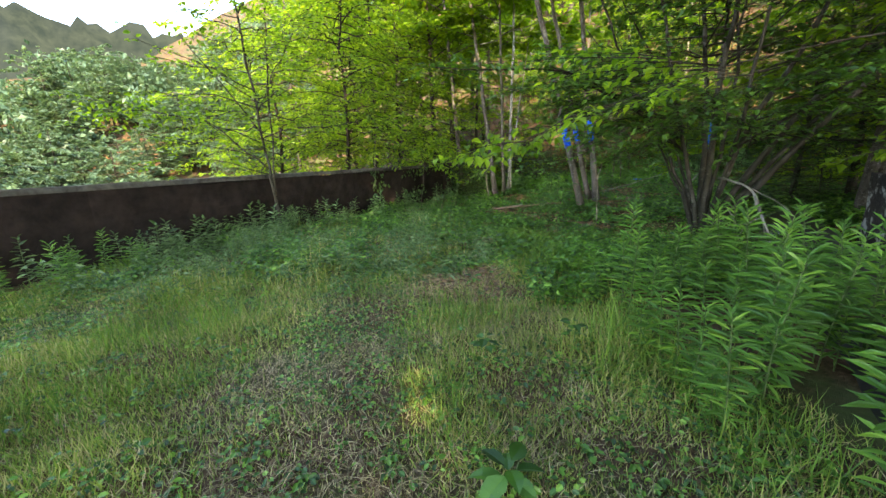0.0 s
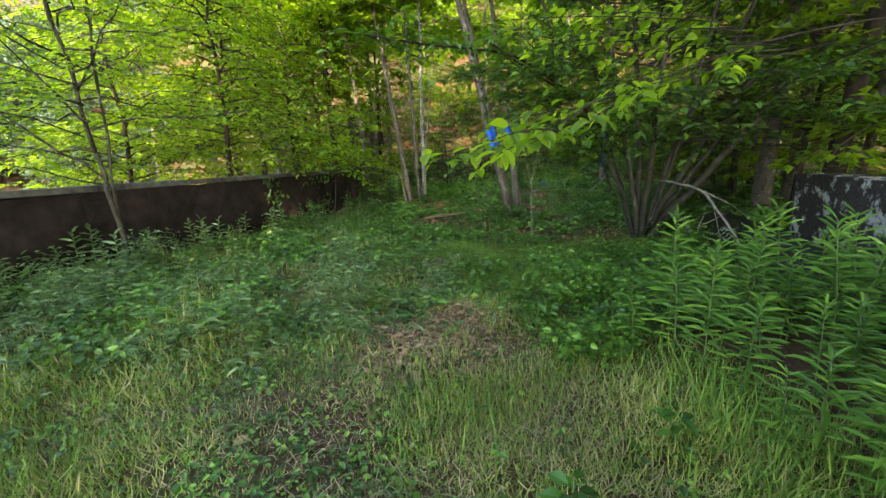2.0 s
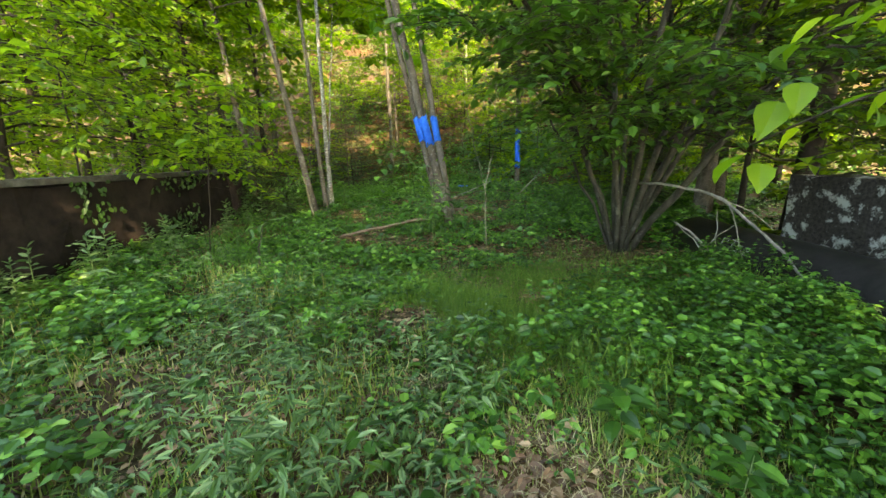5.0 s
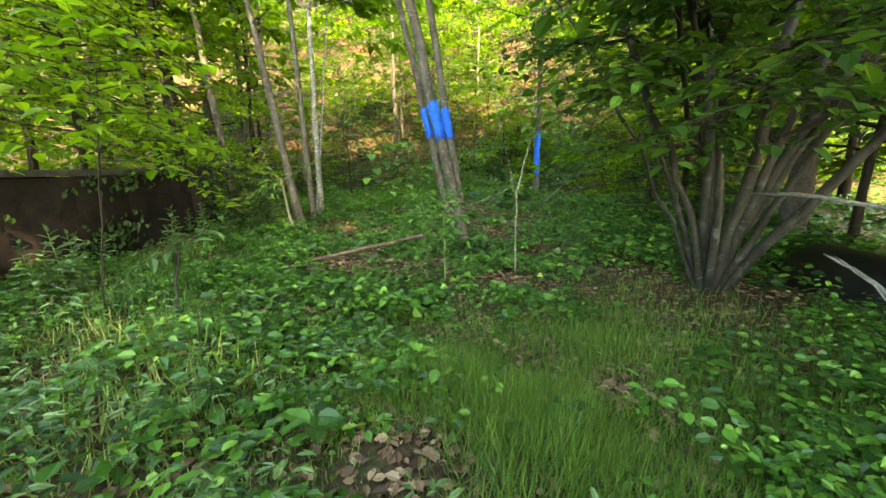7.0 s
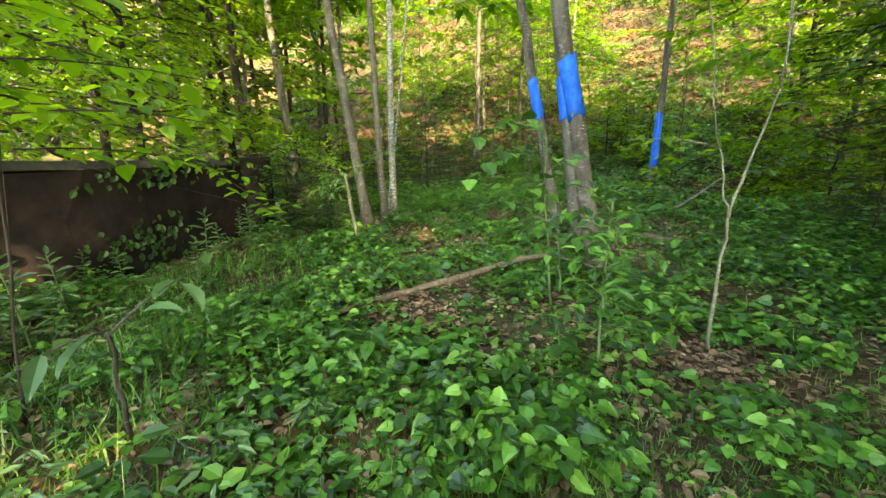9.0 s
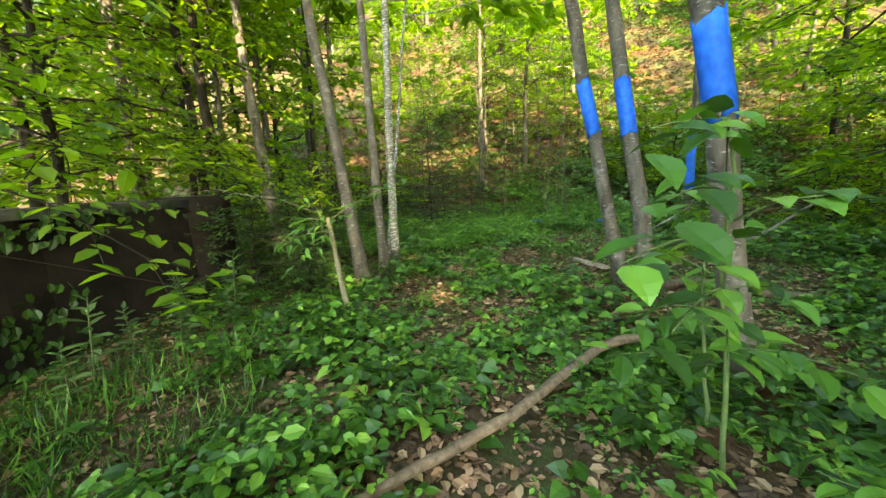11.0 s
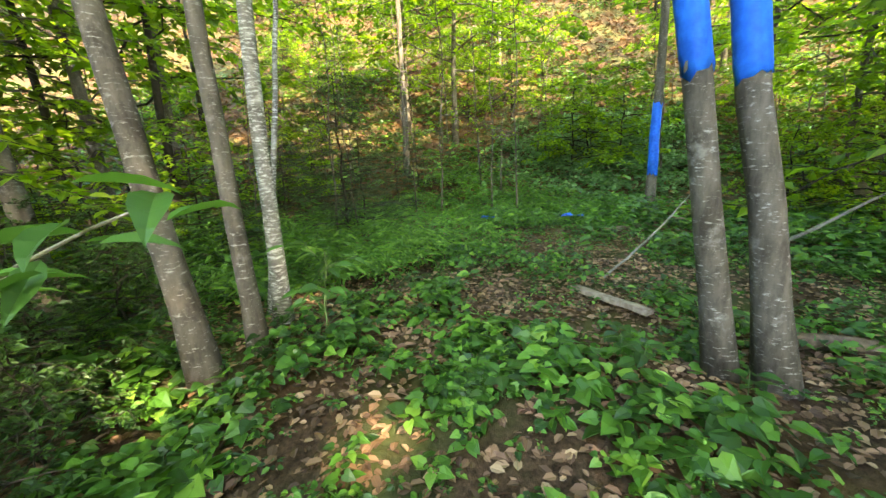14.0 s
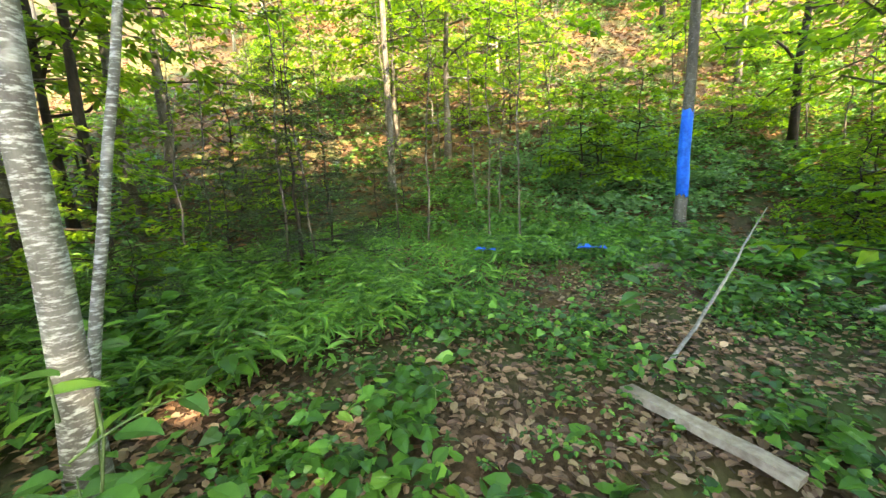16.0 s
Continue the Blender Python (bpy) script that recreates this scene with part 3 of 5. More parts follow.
single_tree("maple_tree", (4.62, 10.73), (-0.2, 0.1), 12, 0.074, BARK, "grey maple leaning beside its twin, blue paint band", (1.72, 2.22), 18, seed=41)
single_tree("maple_tree", (4.74, 10.49), (-0.065, 0.165), 12, 0.086, BARK, "brownish maple leaning beside its twin, blue paint band", (1.7, 2.25), 18, seed=42)
single_tree("maple_tree", (3.77, 9.16), (-0.255, 0.02), 12, 0.08, BARK, "thick grey maple beside the path, blue paint band", (1.56, 2.03), 18, seed=43)
single_tree("maple_tree", (10.42, 13.78), (0.019, 0.014), 11, 0.1, BARK, "lone slim tree on the flat with a blue paint band", (0.9, 2.3), 16, seed=44)
single_tree("maple_tree", (2.17, 12.66), (-0.09, 0.23), 11, 0.082, BARK, "leaning grey-barked maple by the parapet end", None, 16, seed=45, group="slim trees by the parapet", curve=(0.1, 0))
single_tree("maple_tree", (2.5, 12.8), (-0.005, 0.09), 11, 0.06, BARK, "slim mottled grey maple by the parapet end", None, 14, seed=46, group="slim trees by the parapet")
single_tree("maple_tree", (2.755, 13.14), (0.037, 0.063), 11, 0.062, BARK_BIRCH, "slim pale maple with white-flecked bark", None, 14, seed=47, group="slim trees by the parapet")
single_tree("birch_tree", (2.72, 13.4), (0.19, 0.19), 8, 0.028, BARK_BIRCH, "thin white birch stem", None, 12, seed=48, group="slim trees by the parapet")
single_tree("maple_tree", (1.23, 14.62), (-0.066, 0.119), 11, 0.09, BARK, "mottled grey maple leaning over the parapet end", None, 16, seed=49, group="slim trees by the parapet")
single_tree("maple_tree", (7.9, 19.4), (0.02, 0.02), 11, 0.09, BARK, "slim grey tree at the foot of the slope", None, 16, seed=50, group="trees at the slope")

for x, y, s in ((0.95, 12.75, 0.75), (1.35, 13.3, 0.8), (1.75, 13.9, 0.8), (0.6, 13.6, 0.95), (1.2, 14.9, 0.9), (2.0, 14.8, 0.75), (0.2, 14.6, 1.0), (1.5, 12.4, 0.5), (2.9, 15.3, 0.7), (-0.6, 15.2, 1.0)):
    plant(DARKSHRUB, x, y, s)
for x, y, s in ((-1.4, 16.8, 1.0), (0.2, 16.4, 0.9), (-2.6, 18.2, 1.1), (1.2, 18.0, 0.9), (-0.6, 19.4, 1.1), (2.6, 17.4, 0.8), (-3.8, 16.6, 1.2)):
    plant(SHRUB, x, y, s)

def spray(rng, pts, n, size, wide=0.5, shape="oval", jit=0.03, droop=-0.25):
    """Leaves set alternately along a twig."""
    pts = np.asarray(pts, float)
    t = np.linspace(0.12, 1, n)
    p = np.stack([np.interp(t, np.linspace(0, 1, len(pts)), pts[:, k]) for k in range(3)], -1)
    d = np.gradient(p, axis=0)
    d /= np.linalg.norm(d, axis=1, keepdims=True)
    c = np.cross(d, (0, 0, 1.0))
    sg = np.where(np.arange(n) % 2, 1.0, -1.0)[:, None]
    D = d * 0.55 + c * sg + (0, 0, droop) + 0.25 * rng.standard_normal((n, 3))
    L = size * rng.uniform(0.75, 1.15, n)
    return leaves(p + jit * rng.standard_normal((n, 3)), D, np.array((0, 0, 1.0)) + 0.28 * rng.standard_normal((n, 3)), L, L * wide, shape)


def bough(rng, a, b_, sag=0.1, width=0.7, leaf=0.11, every=0.13, r=0.016, shape="oval", wide=0.6, gap=0.07):
    """A flat leafy bough from a to b_: its wood and its leaves, with side twigs left and right."""
    a, b_ = np.asarray(a, float), np.asarray(b_, float)
    n = max(6, int(np.linalg.norm(b_ - a) / every))
    axis = bend(a, b_, sag, n, 0.0)
    axis[1:] += 0.02 * rng.standard_normal((n - 1, 3))
    wood, lv = [tube(axis, np.linspace(r, 0.003, n), 5)], []
    d = (b_ - a) / np.linalg.norm(b_ - a)
    side = np.cross(d, (0, 0, 1.0))
    side /= np.linalg.norm(side) + 1e-9
    for k in range(2, n):
        u = k / (n - 1)
        for sg in (-1, 1):
            if rng.random() < 0.12:
                continue
            ln = width * (0.45 + 0.9 * u * (1.25 - u)) * rng.uniform(0.55, 1.1)
            e = axis[k] + ln * (d * rng.uniform(0.4, 0.8) + side * sg * rng.uniform(0.6, 1.0)) + (0, 0, rng.uniform(-0.16, 0.06))
            p = bend(axis[k], e, 0.02, 4)
            wood.append(tube(p, np.linspace(0.004, 0.0015, 4), 3))
            lv.append(spray(rng, p, max(4, int(ln / gap)), leaf, wide, shape, 0.012, -0.1))
    return joined(wood), joined(lv)


def layered_maple(seed, base, h, r, low, count, reach, droop, leaf, bark, foliage, label, group):
    """A maple whose boughs lie in flat drooping layers from low up to its top."""
    rng = np.random.default_rng(seed)
    z = float(land(*base))
    t = anchor("maple_tree", (base[0], base[1], z), label, "tree", group)
    pts = trunk_points(h, (0.03, -0.02), rng, 0.03, 12)
    part("trunk", tube(pts, trunk_radii(r, 12), 10, 0.03), bark, t)
    wood, lv = [], []
    for k in range(count):
        f = (k + rng.random()) / count
        zz = low + (h - low) * f
        o = [np.interp(zz, pts[:, 2], pts[:, c]) for c in range(3)]
        az = k * 2.4 + rng.uniform(-0.4, 0.4)
        ln = reach * (1.1 - 0.6 * f ** 1.6) * rng.uniform(0.7, 1.1)
        tip = np.array(o) + (ln * math.cos(az), ln * math.sin(az), -droop * rng.uniform(0.5, 1.4))
        w, v = bough(rng, o, tip, 0.14 * ln, 0.75, leaf, 0.2, 0.02)
        wood.append(w)
        lv.append(v)
    tagged(part("branch", joined(wood), bark, t), kind="stuff")
    part("crown", joined(lv), foliage, t, smooth=False)
    return t


for sd, bx, by, h, low, cnt, reach, dr in ((301, -2.5, 11.5, 6.6, 1.9, 60, 3.3, 0.75), (302, -4.9, 12.4, 7.0, 2.2, 40, 3.2, 0.6), (303, -1.2, 14.2, 6.6, 1.9, 40, 3.0, 0.6)):
    layered_maple(sd, (bx, by), h, 0.07, low, cnt, reach, dr, 0.12, BARK_DARK, LEAF, "maple with flat layers of bright leaves drooping over the parapet", "maples behind the parapet")
# leaf colour darkened here to stand for the shade beyond the pipe
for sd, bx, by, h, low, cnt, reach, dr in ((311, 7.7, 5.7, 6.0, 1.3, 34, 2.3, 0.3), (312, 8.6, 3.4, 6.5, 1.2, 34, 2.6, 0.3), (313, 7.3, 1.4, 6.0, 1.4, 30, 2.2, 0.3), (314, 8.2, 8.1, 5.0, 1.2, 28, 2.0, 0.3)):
    layered_maple(sd, (bx, by), h, 0.06, low, cnt, reach, dr, 0.11, BARK_DARK, LEAF_DARK, "maple with flat leaf layers, shade painted in as dark green", "shaded maples beyond the pipe")

# the many-stemmed tree beside the pipe
MSX, MSY = 4.75, 6.25
ms = anchor("multi_stem_tree", (MSX, MSY, float(land(MSX, MSY))), "many-stemmed dark maple with spreading limbs beside the pipe", "tree")
msr = np.random.default_rng(61)
# each stem: lean across the path's line, lean along it, height, radius, bow
for la, lf, h, r, bow in ((-0.5, -0.1, 4.6, 0.036, -0.25), (-0.42, 0.25, 5.0, 0.03, 0.2), (-0.26, -0.3, 5.2, 0.04, -0.2), (-0.1, 0.1, 5.8, 0.052, 0.16), (0.03, -0.25, 5.6, 0.056, -0.18), (0.1, 0.35, 5.4, 0.04, 0.25), (0.34, -0.1, 5.2, 0.05, -0.35), (0.62, 0.15, 4.8, 0.058, -0.4), (0.8, -0.2, 4.5, 0.056, -0.45), (0.78, 0.3, 4.4, 0.044, -0.3), (-0.62, 0.2, 4.0, 0.024, 0.1), (0.2, -0.45, 4.8, 0.034, 0.3)):
    z = np.linspace(-0.12, h, 16)
    t = z / h
    across = la * (0.16 + 0.9 * z * (0.72 + 0.28 * t)) + bow * np.sin(t * 5.5 + la * 3) * t * 0.6
    along = lf * (0.2 + 0.8 * z) + 0.12 * np.sin(t * 6 + lf * 9) * t
    p = np.stack([across * 0.8 + along * 0.6, -across * 0.6 + along * 0.8, z], -1)
    p[2:, :2] += 0.018 * msr.standard_normal((14, 2))
    part("stem", tube(p, trunk_radii(r, 16, 0.35), 9, 0.05), BARK_STEM, ms)
wood, cr = limb_set(msr, 5.9, 0.46, 56, 2.5, 0.3, 0.12, (0, 0), 0.05, 0.12, 16, 0.2, "diamond")
wood, lv = [wood], [cr]
for a, b_ in (((-0.5, 0.1, 2.2), (-3.1, -0.75, 1.95)), ((-0.45, 0.2, 2.5), (-3.5, -0.2, 2.5)), ((-0.6, 0.1, 2.0), (-2.4, -0.1, 1.75)), ((-0.4, -0.2, 2.3), (-2.3, -1.6, 2.15)), ((-0.5, 0.3, 2.7), (-2.9, 0.5, 2.7)), ((-0.3, -0.4, 2.1), (-1.7, -2.1, 1.9)),
              ((0.0, -0.6, 2.2), (-0.6, -2.7, 2.1)), ((0.3, -0.5, 1.9), (0.5, -2.4, 1.8)), ((0.7, -0.5, 2.0), (1.9, -1.6, 1.8)), ((0.8, -0.3, 2.2), (2.4, -0.4, 2.0)), ((0.8, 0.0, 1.8), (2.0, 0.9, 1.6)), ((0.2, 0.4, 2.2), (1.0, 2.0, 2.0)), ((-0.2, 0.5, 2.4), (-0.9, 2.0, 2.5)),
              ((0.5, -0.2, 1.5), (1.5, 0.2, 1.35)), ((-0.8, 0.0, 2.4), (-3.0, -1.3, 2.75)), ((-0.5, -0.3, 1.7), (-1.5, -1.1, 1.55)), ((-0.7, 0.2, 1.9), (-1.9, 0.3, 1.7)), ((0.3, -0.4, 2.6), (1.2, -2.2, 2.4)),
              ((-0.6, -0.3, 1.8), (-2.3, -0.9, 1.55)), ((-0.5, 0.0, 2.2), (-2.7, -0.45, 2.2)), ((-0.5, 0.2, 1.6), (-1.6, -0.4, 1.35)), ((-0.6, 0.1, 2.6), (-2.9, -0.9, 2.35)), ((-0.3, -0.3, 1.9), (-1.9, -1.4, 1.75)), ((0.0, -0.4, 1.8), (-0.9, -1.9, 1.65)), ((0.4, -0.4, 1.6), (1.2, -1.5, 1.45)), ((-0.5, 0.3, 2.2), (-2.0, 0.7, 2.1))):
    for k in range(2):
        w, v = bough(msr, a, np.array(b_) + k * msr.uniform(-0.35, 0.35, 3) * (1, 1, 0.5), 0.16, 0.62, 0.115, 0.16, 0.014)
        wood.append(w)
        lv.append(v)
tagged(part("branch", joined(wood), BARK_DARK, ms), kind="stuff")
for pts, r in (([(-0.3, 0.1, 1.4), (-1.6, -0.3, 2.2), (-2.5, -0.35, 2.6), (-3.3, -0.6, 2.9)], 0.024), ([(-0.45, 0.2, 1.7), (-2.6, -0.5, 2.75), (-4.1, -0.95, 2.65), (-4.7, -1.0, 2.7)], 0.022), ([(0.2, -0.3, 1.5), (0.6, -1.6, 2.3), (0.4, -2.8, 2.6)], 0.022)):
    p = np.array(pts)
    k = np.linspace(0, len(p) - 1, 14)
    p = np.stack([np.interp(k, np.arange(len(pts)), p[:, i]) for i in range(3)], -1)
    for _ in range(2):
        p[1:-1] = (p[:-2] + 2 * p[1:-1] + p[2:]) / 4
    part("limb", tube(p, np.linspace(r, 0.007, 14), 7), BARK_DARK, ms)
    for q in p[5:]:
        for sgn in (-1, 1):
            e = q + (0.25 * sgn * msr.uniform(0.5, 1.5), msr.uniform(-0.6, 0.6), msr.uniform(-0.15, 0.25))
            lv.append(spray(msr, bend(q, e, 0.03, 5), 9, 0.12, 0.55, "oval"))
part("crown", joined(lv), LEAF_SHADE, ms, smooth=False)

# saplings
sap = anchor("sapling", (-2.95, 7.05, float(land(-2.95, 7.05))), "open forked sapling in front of the parapet", "sapling")
sr = np.random.default_rng(71)
for a, b_, r in (((0, 0, -0.1), (-0.22, 0.2, 1.6), 0.035), ((-0.22, 0.2, 1.6), (-0.45, 0.3, 4.6), 0.025), ((-0.1, 0.1, 0.8), (0.0, 0.35, 3.6), 0.018), ((-0.2, 0.18, 1.3), (-1.1, -0.1, 2.2), 0.016), ((-1.1, -0.1, 2.2), (-2.6, -0.6, 2.35), 0.01), ((-0.28, 0.2, 2.0), (-1.3, 0.0, 3.6), 0.013), ((-0.3, 0.25, 2.3), (0.5, 0.4, 3.7), 0.012)):
    part("stem", tube(bend(a, b_, 0.06, 7, 0.02), np.linspace(r, r * 0.6, 7), 7), BARK_STEM, sap)
wood, cr = limb_set(sr, 4.4, 0.42, 22, 1.5, 0.3, 0.25, (-0.09, 0.06), 0.03, 0.1, 11, 0.26, "diamond")
tagged(part("branch", wood, BARK_STEM, sap), kind="stuff")
P = np.concatenate([bend((-1.1, -0.1, 2.2), (-2.7, -0.65, 2.3), 0.08, 60) + 0.12 * sr.standard_normal((60, 3)) for _ in range(3)])
cr2 = leaves(P, sr.standard_normal((180, 3)) + (-0.6, -0.2, -0.3), sr.standard_normal((180, 3)) * 0.4 + (0, 0, 1), sr.uniform(0.07, 0.13, 180), 0.06, "oval")
for a, b_, w in (((-0.25, 0.2, 1.5), (-2.9, -0.7, 2.1), 0.5), ((-0.3, 0.2, 1.8), (-3.0, -0.2, 2.6), 0.55), ((-0.2, 0.2, 1.2), (-1.7, -0.5, 1.55), 0.4), ((-0.35, 0.25, 2.6), (-1.6, -0.5, 3.4), 0.5), ((-0.3, 0.3, 2.4), (0.7, 0.2, 2.9), 0.4)):
    bw, bl = bough(sr, a, b_, 0.1, w, 0.1, 0.22, 0.011, gap=0.085)
    part("bough", bw, BARK_STEM, sap)
    cr2 = joined([cr2, bl])
part("crown", joined([cr, cr2]), LEAF, sap, smooth=False)


def twiggy(name, base, stems, sprays, label, bark, foliage, seed, category="sapling", leaf=0.13, wide=0.5, shape="broad"):
    """A small sapling: stems as (from, to, radius, sag) and leafy twigs as (from, to, count)."""
    rng = np.random.default_rng(seed)
    z = float(land(base[0], base[1]))
    t = anchor(name, (base[0], base[1], z), label, category)
    off = np.array((base[0], base[1], z))
    for a, b_, r, sag in stems:
        part("stem", tube(bend(np.array(a) - off, np.array(b_) - off, sag, 8, 0.008), np.linspace(r, r * 0.55, 8), 7), bark, t)
    lv, tw = [], []
    for a, b_, n in sprays:
        p = bend(np.array(a) - off, np.array(b_) - off, 0.03, 6)
        tw.append(tube(p, np.linspace(0.005, 0.002, 6), 4))
        lv.append(spray(rng, p, n, leaf, wide, shape))
    if lv:
        tagged(part("twig", joined(tw), bark, t), kind="stuff")
        part("crown", joined(lv), foliage, t, smooth=False)
    return t


twiggy("sapling", (4.3, 2.6), [((4.3, 2.6, -0.25), (3.9, 2.7, 2.2), 0.018, 0.0), ((3.9, 2.7, 2.2), (1.3, 3.15, 1.72), 0.007, 0.1), ((1.3, 3.15, 1.72), (0.75, 3.12, 1.5), 0.007, 0.02)],
       [((1.1, 3.2, 1.62), (0.45, 3.35, 1.52), 19), ((0.75, 3.12, 1.5), (0.0, 3.05, 1.33), 25), ((0.8, 3.1, 1.48), (0.2, 2.75, 1.42), 19), ((0.9, 3.15, 1.5), (0.5, 3.6, 1.3), 19), ((1.4, 3.18, 1.72), (1.0, 2.8, 1.62), 19), ((1.5, 3.2, 1.72), (1.1, 3.7, 1.6), 19), ((2.0, 3.1, 1.85), (1.6, 2.7, 1.75), 16), ((2.2, 3.1, 1.9), (2.0, 3.6, 1.8), 16), ((1.0, 3.15, 1.5), (0.35, 3.0, 1.36), 18), ((1.2, 3.15, 1.58), (0.75, 3.35, 1.42), 18), ((1.3, 3.15, 1.66), (0.8, 2.85, 1.5), 18), ((1.8, 3.12, 1.8), (1.35, 3.3, 1.6), 16)]
       + [((2.6 - 0.1 * i, 3.05, 1.95 + 0.02 * i), (1.9 - 0.12 * i + 0.3 * math.cos(i * 2.3), 3.9 + 0.3 * math.sin(i * 2.3), 1.95 + 0.045 * i), 17) for i in range(9)],
       "thin sapling arching broad bright leaves over the path", BARK_DARK, LEAF, 81, leaf=0.1, wide=0.56)
twiggy("sapling", (2.85, 8.75), [((2.85, 8.75, -0.05), (2.65, 8.75, 1.45), 0.012, 0.0)],
       [((2.66, 8.75, 1.4), (2.0, 8.55, 1.38), 7), ((2.68, 8.75, 1.2), (2.0, 8.5, 1.22), 7), ((2.7, 8.75, 1.05), (2.0, 8.62, 1.05), 7), ((2.72, 8.75, 0.85), (2.05, 8.5, 0.9), 7), ((2.66, 8.75, 1.4), (2.35, 8.6, 1.42), 7), ((2.68, 8.75, 1.2), (2.33, 8.72, 1.2), 7), ((2.7, 8.75, 1.0), (2.3, 8.7, 0.98), 8), ((2.72, 8.75, 1.1), (2.8, 8.45, 1.2), 7), ((2.76, 8.75, 0.7), (2.4, 8.55, 0.66), 8), ((2.76, 8.75, 0.6), (2.9, 8.4, 0.6), 8)],
       "broad-leaved sapling with large oval green leaves", STEM, HERB, 82, leaf=0.125, wide=0.74)
twiggy("sapling", (3.15, 9.0), [((3.15, 9.0, -0.05), (3.1, 9.05, 0.85), 0.012, 0.0)],
       [((3.13, 9.02, 0.25 + 0.09 * i), (3.1 + 0.42 * math.cos(i * 2.2 + 0.6), 9.1 + 0.4 * math.sin(i * 2.2 + 0.6), 0.28 + 0.09 * i), 8) for i in range(7)],
       "bushy sapling with large oval leaves beside the thick maple", STEM, HERB, 89, leaf=0.17, wide=0.52)
twiggy("broken_sapling", (1.75, 11.25), [((1.75, 11.25, -0.05), (1.62, 11.3, 1.02), 0.032, 0.0), ((1.62, 11.3, 1.0), (1.0, 11.3, 1.25), 0.005, 0.05), ((1.0, 11.3, 1.25), (0.5, 11.3, 1.25), 0.003, 0.03)],
       [((1.64, 11.28, 1.0), (2.14, 10.7, 1.32), 15), ((1.63, 11.3, 0.98), (1.95, 10.85, 1.22), 13), ((1.63, 11.3, 0.95), (1.3, 11.44, 0.85), 13), ((1.63, 11.3, 0.98), (1.3, 11.66, 0.98), 13), ((1.63, 11.3, 0.9), (1.25, 11.05, 0.85), 12), ((1.63, 11.3, 0.9), (1.35, 11.0, 0.7), 10), ((1.62, 11.3, 1.0), (1.35, 11.1, 1.25), 10)],
       "broken sapling stub sprouting pale green leaf sprays", BARK_SAP, WEED, 83, leaf=0.12, wide=0.34)
twiggy("sapling", (3.62, 7.93), [((3.62, 7.93, -0.2), (3.57, 7.92, 0.8), 0.014, 0.0), ((3.57, 7.92, 0.8), (3.75, 7.85, 1.6), 0.01, 0.0), ((3.75, 7.85, 1.6), (3.72, 7.85, 3.2), 0.008, 0.0), ((3.57, 7.92, 0.8), (3.5, 8.0, 1.25), 0.008, 0.0), ((3.5, 8.0, 1.25), (3.3, 8.1, 2.2), 0.006, 0)],
       [((3.74, 7.85, 1.7), (3.2, 7.9, 1.75), 12), ((3.73, 7.85, 2.0), (4.3, 7.6, 2.05), 12), ((3.73, 7.85, 2.4), (3.2, 7.6, 2.4), 12), ((3.74, 7.85, 1.5), (4.3, 7.9, 1.5), 10), ((3.5, 8.0, 1.25), (2.9, 8.2, 1.3), 12), ((3.73, 7.85, 2.7), (4.2, 8.1, 2.8), 12)],
       "thin forked sapling with light green leaf sprays", BARK_SAP, LEAF, 84, leaf=0.11, wide=0.45)
twiggy("sapling", (2.55, 7.95), [((2.55, 7.95, -0.1), (2.6, 8.0, 0.95), 0.011, 0.0)],
       [((2.56, 7.96, 0.12 + 0.045 * i), (2.57 + (0.48 - 0.016 * i) * math.cos(i * 2.4), 7.97 + (0.48 - 0.016 * i) * math.sin(i * 2.4), 0.16 + 0.052 * i), 13) for i in range(18)],
       "bushy young sapling with dense dark green leaves", STEM, HERB, 85, leaf=0.1, wide=0.46)
twiggy("sapling", (-1.4, 11.4), [((-1.4, 11.4, -0.1), (-1.75, 11.5, 1.1), 0.02, 0.0), ((-1.75, 11.5, 1.1), (-1.55, 11.3, 2.4), 0.014, 0)],
       [((-1.75 + 0.05 * i, 11.5 - 0.04 * i, 1.0 + 0.15 * i), (-1.6 + 0.8 * math.cos(i * 2.1), 11.2 + 0.6 * math.sin(i * 2.1), 1.0 + 0.14 * i), 14) for i in range(9)],
       "leafy sapling leaning in front of the parapet", BARK_SAP, LEAF, 86, leaf=0.12, wide=0.5)
twiggy("sapling", (-0.35, 8.55), [((-0.35, 8.55, -0.1), (-0.1, 8.6, 1.9), 0.007, 0.0), ((-0.1, 8.6, 1.9), (0.35, 9.3, 2.1), 0.008, 0.04)],
       [((-0.15, 8.6, 1.25 + 0.07 * i), (-0.1 + 0.75 * math.cos(i * 2.4 + 1), 8.8 + 0.6 * math.sin(i * 2.4 + 1), 1.2 + 0.085 * i), 13) for i in range(15)],
       "young maple sapling with broad light green leaves", BARK_DARK, LEAF, 87, leaf=0.14, wide=0.6)
twiggy("sapling", (0.12, 8.3), [((0.12, 8.3, -0.05), (0.22, 8.05, 0.6), 0.012, 0.0)],
       [((0.22, 8.05, 0.58), (0.5, 8.2, 0.75), 5), ((0.22, 8.05, 0.6), (-0.05, 7.95, 0.5), 5)], "short stub with a few pale upturned leaves", BARK_STEM, PALE, 88, leaf=0.17, wide=0.35)

